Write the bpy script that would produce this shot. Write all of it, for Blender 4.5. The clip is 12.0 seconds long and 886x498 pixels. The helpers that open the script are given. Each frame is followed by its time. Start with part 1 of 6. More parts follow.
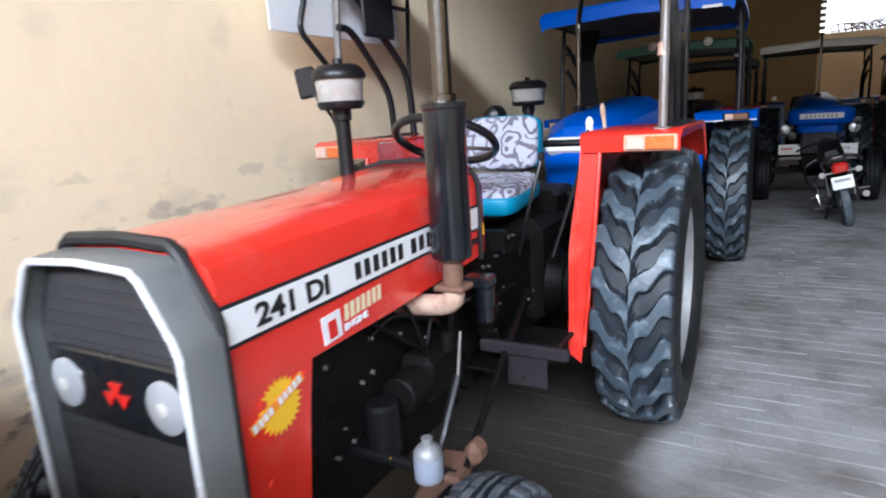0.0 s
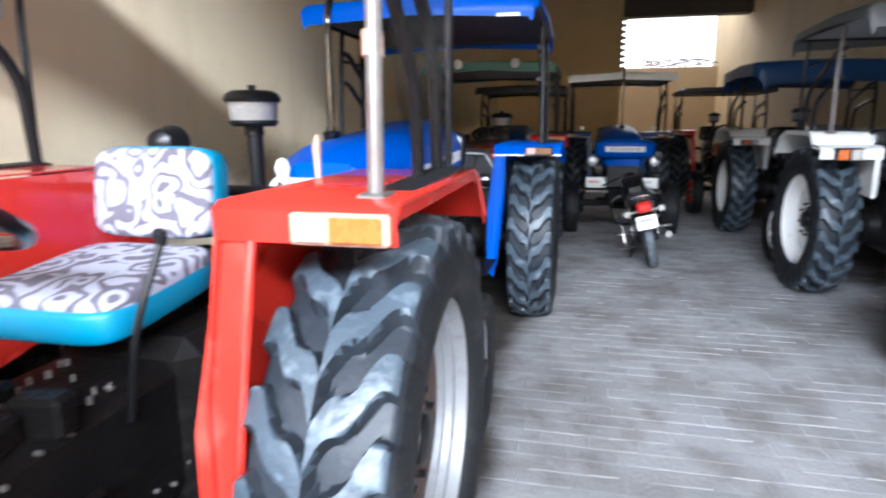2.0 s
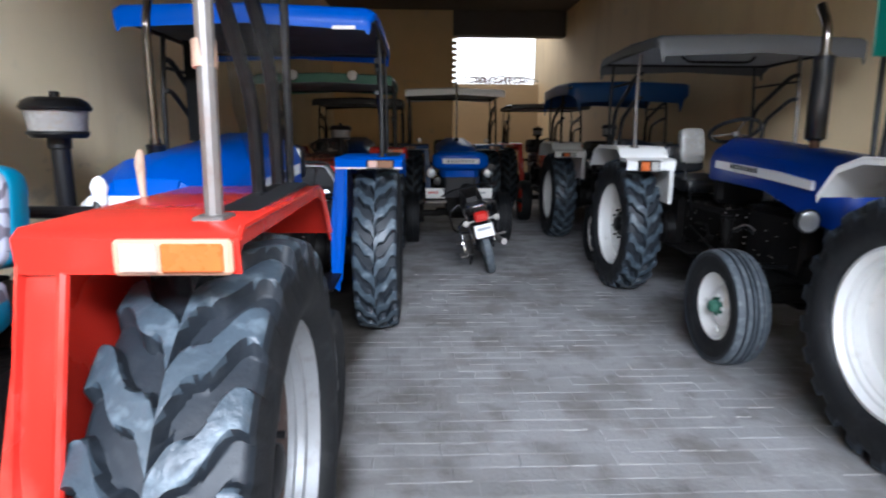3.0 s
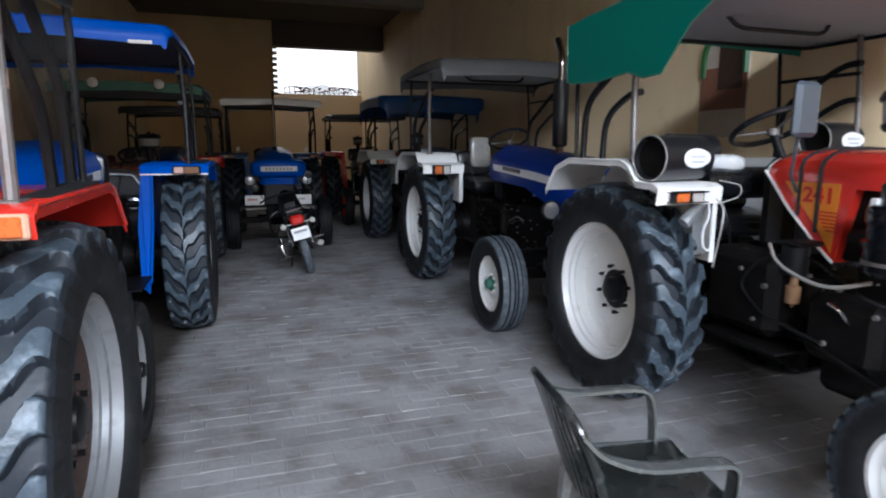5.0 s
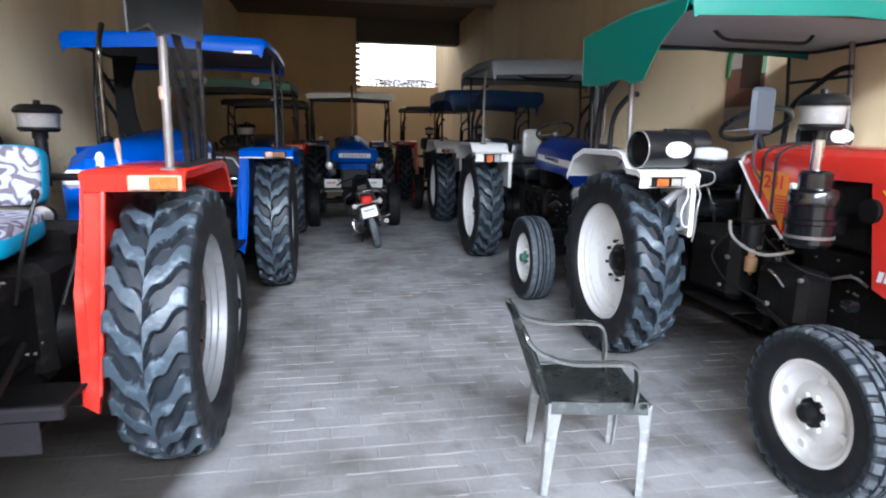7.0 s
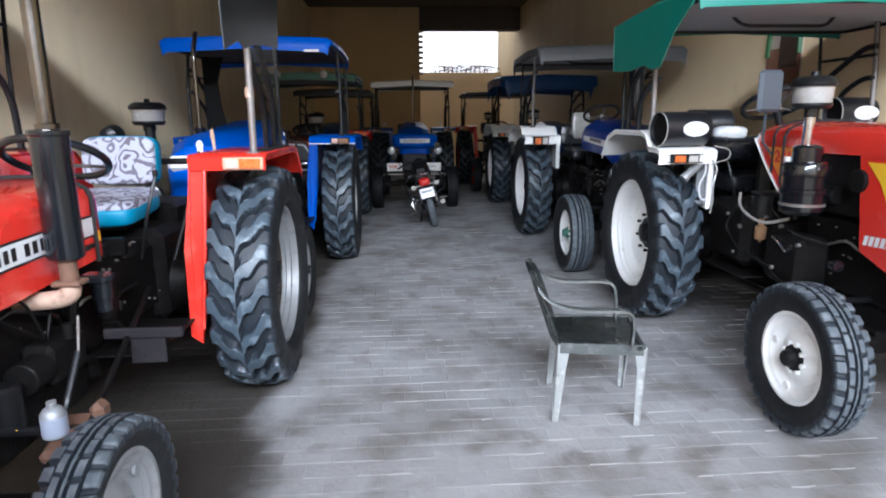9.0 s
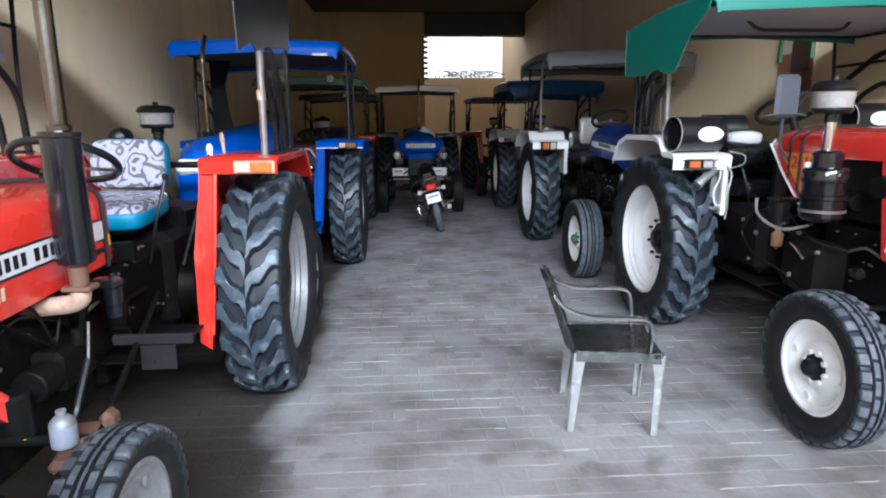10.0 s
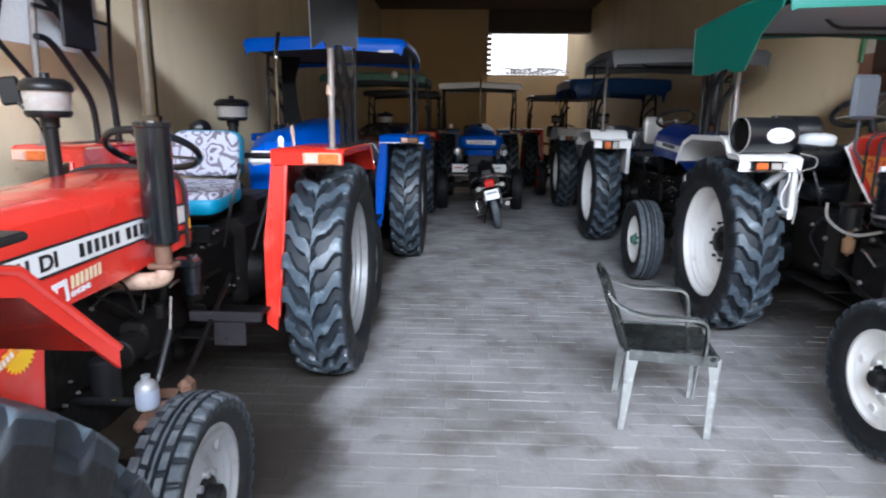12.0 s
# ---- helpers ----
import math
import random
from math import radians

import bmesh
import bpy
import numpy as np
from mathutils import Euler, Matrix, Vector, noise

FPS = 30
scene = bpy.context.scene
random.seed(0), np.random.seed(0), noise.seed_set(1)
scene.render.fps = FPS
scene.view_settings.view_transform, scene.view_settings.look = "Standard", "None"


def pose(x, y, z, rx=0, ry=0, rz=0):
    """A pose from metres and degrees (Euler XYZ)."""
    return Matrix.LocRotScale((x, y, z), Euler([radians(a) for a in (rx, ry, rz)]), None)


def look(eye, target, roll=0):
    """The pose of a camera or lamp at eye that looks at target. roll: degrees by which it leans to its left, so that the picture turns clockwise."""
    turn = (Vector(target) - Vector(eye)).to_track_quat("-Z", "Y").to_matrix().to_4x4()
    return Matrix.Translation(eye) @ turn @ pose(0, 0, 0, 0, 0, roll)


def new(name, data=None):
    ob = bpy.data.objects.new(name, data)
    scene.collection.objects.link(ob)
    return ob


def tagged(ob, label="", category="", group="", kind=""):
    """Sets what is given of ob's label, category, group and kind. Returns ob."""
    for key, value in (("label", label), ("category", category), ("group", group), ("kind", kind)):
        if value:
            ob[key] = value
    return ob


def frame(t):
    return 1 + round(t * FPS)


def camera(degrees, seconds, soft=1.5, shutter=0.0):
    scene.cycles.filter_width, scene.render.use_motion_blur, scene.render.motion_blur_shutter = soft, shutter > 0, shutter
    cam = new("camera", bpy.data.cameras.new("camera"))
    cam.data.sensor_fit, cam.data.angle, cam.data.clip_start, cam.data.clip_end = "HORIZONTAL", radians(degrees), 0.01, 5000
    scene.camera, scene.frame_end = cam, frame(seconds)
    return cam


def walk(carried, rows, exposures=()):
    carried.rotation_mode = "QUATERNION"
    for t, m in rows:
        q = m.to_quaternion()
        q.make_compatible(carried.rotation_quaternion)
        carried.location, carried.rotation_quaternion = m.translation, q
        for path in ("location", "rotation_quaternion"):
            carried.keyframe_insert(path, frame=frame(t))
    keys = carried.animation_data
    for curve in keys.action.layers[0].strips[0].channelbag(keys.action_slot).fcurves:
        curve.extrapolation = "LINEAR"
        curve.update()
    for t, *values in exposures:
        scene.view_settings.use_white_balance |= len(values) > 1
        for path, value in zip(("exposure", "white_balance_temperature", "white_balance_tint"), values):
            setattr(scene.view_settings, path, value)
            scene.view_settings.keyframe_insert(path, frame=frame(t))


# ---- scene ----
cam = camera(73.5, 12.0, soft=2.0, shutter=0.5)
PATH = [
    (0, (-1.191, -1.904, 1.485), (-2.138, -0.197, 1.052), -3.5),
    (0.5, (-1.256, -1.556, 1.468), (-2.184, 0.158, 1.02), -2.4),
    (1, (-1.302, -1.135, 1.515), (-2.199, 0.597, 1.07), -2.2),
    (1.5, (-1.239, -0.789, 1.497), (-1.958, 1.029, 1.075), -1.7),
    (2, (-1.157, -0.516, 1.536), (-1.595, 1.392, 1.123), -0.3),
    (2.5, (-1.152, -0.472, 1.544), (-1.3, 1.483, 1.148), -0.0),
    (3, (-1.176, -0.498, 1.549), (-1.092, 1.463, 1.172), 0.3),
    (3.5, (-1.176, -0.56, 1.531), (-0.879, 1.382, 1.157), 0.2),
    (5.5, (-0.962, -1.288, 1.537), (-0.337, 0.581, 1.197), 0.2),
    (6, (-0.974, -1.457, 1.552), (-0.499, 0.455, 1.206), 0.3),
    (6.5, (-0.916, -1.739, 1.543), (-0.518, 0.188, 1.182), 1.1),
    (7, (-0.896, -1.981, 1.544), (-0.544, -0.049, 1.166), 0.8),
    (9, (-0.787, -2.55, 1.551), (-0.661, -0.6, 1.124), -0.5),
    (9.5, (-0.832, -2.497, 1.546), (-0.719, -0.543, 1.136), -0.4),
    (10, (-0.844, -2.495, 1.543), (-0.724, -0.541, 1.133), -0.3),
    (10.5, (-0.829, -2.534, 1.546), (-0.722, -0.579, 1.136), -0.0),
    (11, (-0.852, -2.55, 1.546), (-0.773, -0.594, 1.139), 0.2),
    (11.5, (-0.872, -2.554, 1.539), (-0.829, -0.598, 1.127), 0.9),
    (12, (-0.848, -2.576, 1.539), (-0.918, -0.622, 1.119), 0.6),
]
WHITE_POINT = (5700, 10)
EXPOSURES = [(0, -0.4), (0.5, -0.45), (1, 0.0), (1.5, 0.23), (2, 0.55), (2.5, 0.85), (3, -0.05), (3.5, -1.05), (5.5, -0.45), (6, -0.34), (6.5, -0.57), (7, 0.0), (9, -0.3), (9.5, -0.15), (10, -0.32), (10.5, -0.2), (11, -0.3), (12, -0.38)]
walk(cam, [(t, look(eye, target, roll)) for t, eye, target, roll in PATH], [(t, ev, *WHITE_POINT) for t, ev in EXPOSURES])

# ---- light ----
H_L, H_R, H_F, H_B, CEIL = -3.41, 2.74, -4.6, 15.85, 4.75   # hall: walls, front opening, far wall, ceiling
world = bpy.data.worlds.new("sky")
scene.world = world
world.use_nodes = True
wn = world.node_tree.nodes
sky = wn.new("ShaderNodeTexSky")
sky.sky_type, sky.sun_disc = "NISHITA", False
sky.sun_elevation, sky.sun_rotation = radians(30), radians(175)
sky.air_density, sky.dust_density = 1.0, 2.5
world.node_tree.links.new(sky.outputs[0], wn["Background"].inputs[0])
wn["Background"].inputs[1].default_value = 0.1


def lamp(name, kind, m, energy, colour=(1, 1, 1), size=(1, 1), angle=10):
    d = bpy.data.lights.new(name, kind)
    d.energy, d.color = energy, colour
    if kind == "AREA":
        d.shape, d.size, d.size_y = "RECTANGLE", size[0], size[1]
    if kind == "SUN":
        d.angle = radians(angle)
    ob = new(name, d)
    ob.matrix_world = m
    return ob


lamp("sun", "SUN", look((3.6, -12, 7.6), (-0.1, 0, 1.0)), 0.6, (1.0, 0.97, 0.92), angle=12)
lamp("open_sky_over_forecourt", "AREA", look((3.2, -14, 9.5), (-0.3, 1, 1.0)), 16500, (0.92, 0.95, 1.0), (30, 2.2))
lamp("front_daylight", "AREA", look((-0.3, -4.4, 2.9), (-0.3, 0.4, 1.2)), 50, (0.84, 0.92, 1.0), (5.9, 2.8))
lamp("yard_daylight", "AREA", look((1.1, 19.0, 6.0), (1.1, 16.6, 2.6)), 110, (1.0, 0.9, 0.76), (3.4, 2.2))

# ---- materials ----
MATS = {}


def principled(name):
    m = bpy.data.materials.new(name)
    m.use_nodes = True
    return m, m.node_tree.nodes, m.node_tree.links, m.node_tree.nodes["Principled BSDF"]


def surface(name, colour, rough=0.5, metal=0.0, vary=0.15, grain=60, blotch=3, bump=0.1, coat=0.0, dirt=None, dirt_amount=0.0, rand=None, spec=0.5):
    """A painted, cast or moulded surface: fine grain, broad blotches, uneven gloss, optional dirt and per-piece variation."""
    if name in MATS:
        return MATS[name]
    m, n, l, b = principled(name)
    tc = n.new("ShaderNodeTexCoord")
    fine, broad = n.new("ShaderNodeTexNoise"), n.new("ShaderNodeTexNoise")
    for t, s, d in ((fine, grain, 4), (broad, blotch, 5)):
        t.inputs["Scale"].default_value, t.inputs["Detail"].default_value = s, d
        l.new(tc.outputs["Object"], t.inputs["Vector"])
    mix = n.new("ShaderNodeMix")
    mix.data_type = "RGBA"
    dark = tuple(c * (1 - vary) for c in colour) + (1,)
    light = tuple(min(1, c * (1 + vary)) for c in colour) + (1,)
    mix.inputs["A"].default_value, mix.inputs["B"].default_value = dark, light
    add = n.new("ShaderNodeMath")
    add.operation = "MULTIPLY_ADD"
    l.new(fine.outputs["Fac"], add.inputs[0])
    add.inputs[1].default_value = 0.4
    half = n.new("ShaderNodeMath")
    half.operation = "MULTIPLY"
    half.inputs[1].default_value = 0.6
    l.new(broad.outputs["Fac"], half.inputs[0])
    l.new(half.outputs[0], add.inputs[2])
    fac = add.outputs[0]
    if rand:
        src = n.new("ShaderNodeObjectInfo").outputs["Random"] if rand == "object" else n.new("ShaderNodeNewGeometry").outputs["Random Per Island"]
        mul = n.new("ShaderNodeMath")
        mul.operation = "MULTIPLY_ADD"
        mul.inputs[1].default_value = 0.9
        l.new(src, mul.inputs[0])
        sub = n.new("ShaderNodeMath")
        sub.operation = "SUBTRACT"
        l.new(fac, sub.inputs[0])
        sub.inputs[1].default_value = 0.45
        l.new(sub.outputs[0], mul.inputs[2])
        fac = mul.outputs[0]
    l.new(fac, mix.inputs["Factor"])
    out = mix.outputs["Result"]
    if dirt:
        d = n.new("ShaderNodeTexNoise")
        d.inputs["Scale"].default_value, d.inputs["Detail"].default_value = blotch * 2.3, 8
        l.new(tc.outputs["Object"], d.inputs["Vector"])
        r = n.new("ShaderNodeMapRange")
        r.inputs["From Min"].default_value, r.inputs["From Max"].default_value = 0.62 - 0.3 * dirt_amount, 0.78
        r.inputs["To Max"].default_value = min(1, 0.4 + dirt_amount)
        l.new(d.outputs["Fac"], r.inputs["Value"])
        dm = n.new("ShaderNodeMix")
        dm.data_type = "RGBA"
        l.new(r.outputs["Result"], dm.inputs["Factor"])
        l.new(out, dm.inputs["A"])
        dm.inputs["B"].default_value = (*dirt, 1)
        out = dm.outputs["Result"]
    l.new(out, b.inputs["Base Color"])
    rr = n.new("ShaderNodeMapRange")
    rr.inputs["To Min"].default_value, rr.inputs["To Max"].default_value = max(0.02, rough - 0.12), min(1, rough + 0.12)
    l.new(broad.outputs["Fac"], rr.inputs["Value"])
    l.new(rr.outputs["Result"], b.inputs["Roughness"])
    b.inputs["Metallic"].default_value = metal
    b.inputs["Specular IOR Level"].default_value = spec
    b.inputs["Coat Weight"].default_value = coat
    b.inputs["Coat Roughness"].default_value = 0.12
    if bump:
        bp = n.new("ShaderNodeBump")
        bp.inputs["Strength"].default_value, bp.inputs["Distance"].default_value = bump, 0.01
        l.new(fine.outputs["Fac"], bp.inputs["Height"])
        l.new(bp.outputs["Normal"], b.inputs["Normal"])
    MATS[name] = m
    return m


RED = surface("red_paint", (0.68, 0.033, 0.02), 0.26, vary=0.08, grain=180, blotch=2, bump=0.012, coat=0.9, dirt=(0.5, 0.16, 0.12), dirt_amount=0.12)
BLUE = surface("blue_paint", (0.001, 0.078, 0.45), 0.38, vary=0.14, grain=180, blotch=2, bump=0.015, coat=0.04, spec=0.12)
DEEPBLUE = surface("deep_blue_paint", (0.0015, 0.03, 0.23), 0.34, vary=0.12, grain=180, blotch=2, bump=0.015, coat=0.25, spec=0.3)
NAVY = surface("dark_blue_paint", (0.005, 0.055, 0.2), 0.38, vary=0.12, grain=180, blotch=2, bump=0.02, coat=0.2, spec=0.3)
GREEN = surface("green_canvas", (0.005, 0.17, 0.13), 0.42, vary=0.15, grain=240, blotch=5, bump=0.08, coat=0.1)
DULLGREEN = surface("dull_green_sheet", (0.05, 0.16, 0.11), 0.5, vary=0.15, grain=150, blotch=4, bump=0.05)
WHITE = surface("white_paint", (0.84, 0.835, 0.81), 0.36, vary=0.05, grain=140, blotch=4, bump=0.02, coat=0.2, dirt=(0.5, 0.47, 0.42), dirt_amount=0.1)
SILVER = surface("silver_paint", (0.32, 0.33, 0.34), 0.48, 0.4, vary=0.2, grain=120, blotch=5, bump=0.05, dirt=(0.16, 0.14, 0.12), dirt_amount=0.3)
BEZEL = surface("grey_bezel", (0.15, 0.157, 0.157), 0.45, 0.15, vary=0.2, grain=160, blotch=4, bump=0.03, dirt=(0.08, 0.075, 0.07), dirt_amount=0.2)
BRIGHT = surface("polished_edge", (0.8, 0.82, 0.83), 0.3, 0.3, vary=0.1, grain=90, blotch=9, bump=0.02)
CHROME = surface("bright_steel", (0.72, 0.72, 0.72), 0.16, 1.0, vary=0.08, grain=90, blotch=6, bump=0.02)
STEEL = surface("worn_steel_tube", (0.2, 0.185, 0.175), 0.46, 0.55, vary=0.35, grain=60, blotch=9, bump=0.06, dirt=(0.17, 0.09, 0.06), dirt_amount=0.35)
BLACK = surface("black_paint", (0.008, 0.008, 0.0088), 0.4, vary=0.3, grain=90, blotch=5, bump=0.05, coat=0.06, spec=0.3)
CAST = surface("oily_black_casting", (0.007, 0.0063, 0.006), 0.5, vary=0.6, grain=45, blotch=7, bump=0.35, dirt=(0.03, 0.025, 0.021), dirt_amount=0.04, spec=0.12)
STACK = surface("browned_steel_stack", (0.17, 0.155, 0.143), 0.16, 1.0, vary=0.3, grain=60, blotch=7, bump=0.04, dirt=(0.1, 0.07, 0.05), dirt_amount=0.2)
MUFF = surface("muffler_black", (0.008, 0.0095, 0.012), 0.18, 0.1, vary=0.35, grain=70, blotch=8, bump=0.05, coat=0.25, spec=0.5)
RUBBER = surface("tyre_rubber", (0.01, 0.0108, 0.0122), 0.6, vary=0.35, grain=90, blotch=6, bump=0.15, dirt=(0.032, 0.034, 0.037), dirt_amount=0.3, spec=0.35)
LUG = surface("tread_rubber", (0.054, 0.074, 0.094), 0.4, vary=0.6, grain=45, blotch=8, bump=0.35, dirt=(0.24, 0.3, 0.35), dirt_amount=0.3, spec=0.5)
# darker than the dusty lug tops: shade between the bars is in this colour
GROOVE = surface("shaded_tread_groove", (0.02, 0.025, 0.032), 0.5, vary=0.4, grain=60, blotch=9, bump=0.15, dirt=(0.045, 0.05, 0.057), dirt_amount=0.3, spec=0.35)
OLDRUB = surface("weathered_front_tyre", (0.075, 0.09, 0.105), 0.6, vary=0.35, grain=80, blotch=9, bump=0.2, dirt=(0.18, 0.2, 0.215), dirt_amount=0.5)
SEAL = surface("rubber_seal", (0.012, 0.0125, 0.0135), 0.5, vary=0.3, grain=90, bump=0.05)
GRILLE = surface("grille_mesh", (0.03, 0.029, 0.031), 0.55, vary=0.3, grain=300, blotch=3, bump=0.4)
RUSTPIPE = surface("heat_stained_pipe", (0.52, 0.36, 0.27), 0.6, 0.2, vary=0.2, grain=60, blotch=10, bump=0.15, dirt=(0.2, 0.1, 0.06), dirt_amount=0.3)
RUST = surface("rusty_iron", (0.16, 0.085, 0.055), 0.8, 0.2, vary=0.4, grain=50, blotch=10, bump=0.3)
DISC = surface("rust_brown_disc", (0.06, 0.037, 0.03), 0.7, 0.1, vary=0.5, grain=50, blotch=8, bump=0.2, dirt=(0.2, 0.19, 0.18), dirt_amount=0.2)
TEAL = surface("turquoise_vinyl", (0.008, 0.2, 0.34), 0.42, vary=0.15, grain=130, blotch=5, bump=0.06)
GREYCLOTH = surface("grey_canopy_lining", (0.33, 0.34, 0.36), 0.8, vary=0.12, grain=120, blotch=3, bump=0.1)
GREYSHEET = surface("grey_canopy_sheet", (0.095, 0.098, 0.102), 0.5, vary=0.2, grain=90, blotch=4, bump=0.05)
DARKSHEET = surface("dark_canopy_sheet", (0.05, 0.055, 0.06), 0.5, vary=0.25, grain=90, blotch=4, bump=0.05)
ORANGE = surface("orange_lens", (0.6, 0.14, 0.03), 0.28, vary=0.2, grain=200, blotch=20, bump=0.1, coat=0.3)
DIMLENS = surface("dull_brown_lens", (0.2, 0.1, 0.05), 0.3, vary=0.2, grain=200, blotch=20, bump=0.1, coat=0.3)
REDLENS = surface("red_lens", (0.6, 0.02, 0.015), 0.2, vary=0.12, grain=200, blotch=20, bump=0.1, coat=0.5)
CLEARLENS = surface("ribbed_clear_lens", (0.52, 0.5, 0.46), 0.2, 0.1, vary=0.2, grain=200, blotch=20, bump=0.2, coat=0.3)
PINKLENS = surface("faded_pink_lens", (0.6, 0.4, 0.33), 0.25, vary=0.2, grain=200, blotch=20, bump=0.2, coat=0.3)
LAMPCASE = surface("pale_lamp_case", (0.62, 0.36, 0.24), 0.4, vary=0.12, grain=120, blotch=9, bump=0.03)
REFLECTOR = surface("lamp_reflector", (0.72, 0.74, 0.76), 0.22, 0.6, vary=0.25, grain=70, blotch=12, bump=0.08)
DECAL = surface("white_decal", (0.78, 0.79, 0.8), 0.4, vary=0.04, grain=200, blotch=5, bump=0.0)
INK = surface("black_ink", (0.012, 0.012, 0.014), 0.45, vary=0.2, bump=0.0)
YELLOW = surface("yellow_decal", (0.85, 0.5, 0.02), 0.4, vary=0.1, bump=0.0)
AMBER = surface("amber_decal", (0.8, 0.27, 0.02), 0.4, vary=0.1, bump=0.0)
CREAM = surface("cream_decal", (0.8, 0.68, 0.45), 0.4, vary=0.08, bump=0.0)
REDINK = surface("red_ink", (0.6, 0.02, 0.015), 0.4, vary=0.1, bump=0.0)
MILKY = surface("milky_bowl", (0.36, 0.35, 0.33), 0.25, vary=0.2, grain=40, blotch=14, bump=0.02, coat=0.4, dirt=(0.35, 0.28, 0.2), dirt_amount=0.3)
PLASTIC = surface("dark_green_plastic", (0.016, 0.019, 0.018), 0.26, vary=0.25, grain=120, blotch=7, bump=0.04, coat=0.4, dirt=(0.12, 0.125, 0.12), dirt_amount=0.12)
# legs and arms paler than the seat: scuffs plus reflected sheen painted in
CHAIRWORN_SHEEN = surface("scuffed_sheen_plastic", (0.27, 0.28, 0.276), 0.3, vary=0.35, grain=120, blotch=9, bump=0.05, coat=0.4, dirt=(0.6, 0.6, 0.58), dirt_amount=0.2)
ARMWORN_SHEEN = surface("rubbed_sheen_plastic", (0.075, 0.082, 0.08), 0.2, vary=0.3, grain=120, blotch=9, bump=0.04, coat=0.4, dirt=(0.2, 0.205, 0.2), dirt_amount=0.3)
POLY = surface("white_polythene", (0.75, 0.77, 0.78), 0.25, vary=0.08, grain=30, blotch=12, bump=0.3, coat=0.3)
GLOSSBLACK = surface("glossy_black_enamel", (0.006, 0.0065, 0.008), 0.14, vary=0.3, grain=90, blotch=8, bump=0.02, coat=0.3)
BLACKCLOTH = surface("black_cloth", (0.008, 0.008, 0.008), 0.95, vary=0.3, grain=200, blotch=8, bump=0.2, spec=0.1)
BAKELITE = surface("black_plastic", (0.008, 0.009, 0.011), 0.3, vary=0.2, grain=150, bump=0.03, coat=0.2)
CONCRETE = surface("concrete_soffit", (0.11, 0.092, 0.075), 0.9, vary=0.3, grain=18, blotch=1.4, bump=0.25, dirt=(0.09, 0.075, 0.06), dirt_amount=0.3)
# soffit concrete lightened, with the front light on the beams put into the colour
BEAM = surface("front_lit_beam", (0.3, 0.26, 0.215), 0.9, vary=0.2, grain=18, blotch=1.4, bump=0.2)
LIME = surface("pale_lime_mortar", (0.3, 0.295, 0.285), 0.9, vary=0.3, grain=50, blotch=4, bump=0.2)
PLINTH = surface("yard_plaster", (0.6, 0.47, 0.3), 0.9, vary=0.15, grain=30, blotch=2, bump=0.2)
SANDGROUND = surface("dusty_ground", (0.3, 0.25, 0.19), 0.95, vary=0.25, grain=12, blotch=0.5, bump=0.3)
POSTER_GREEN = surface("poster_green", (0.03, 0.1, 0.03), 0.5, vary=0.2, grain=20, blotch=9, bump=0.0)
POSTER_BROWN = surface("poster_brown", (0.22, 0.1, 0.06), 0.5, vary=0.25, grain=20, blotch=9, bump=0.0)
POSTER_DARK = surface("poster_dark", (0.05, 0.03, 0.02), 0.5, vary=0.25, grain=20, blotch=9, bump=0.0)


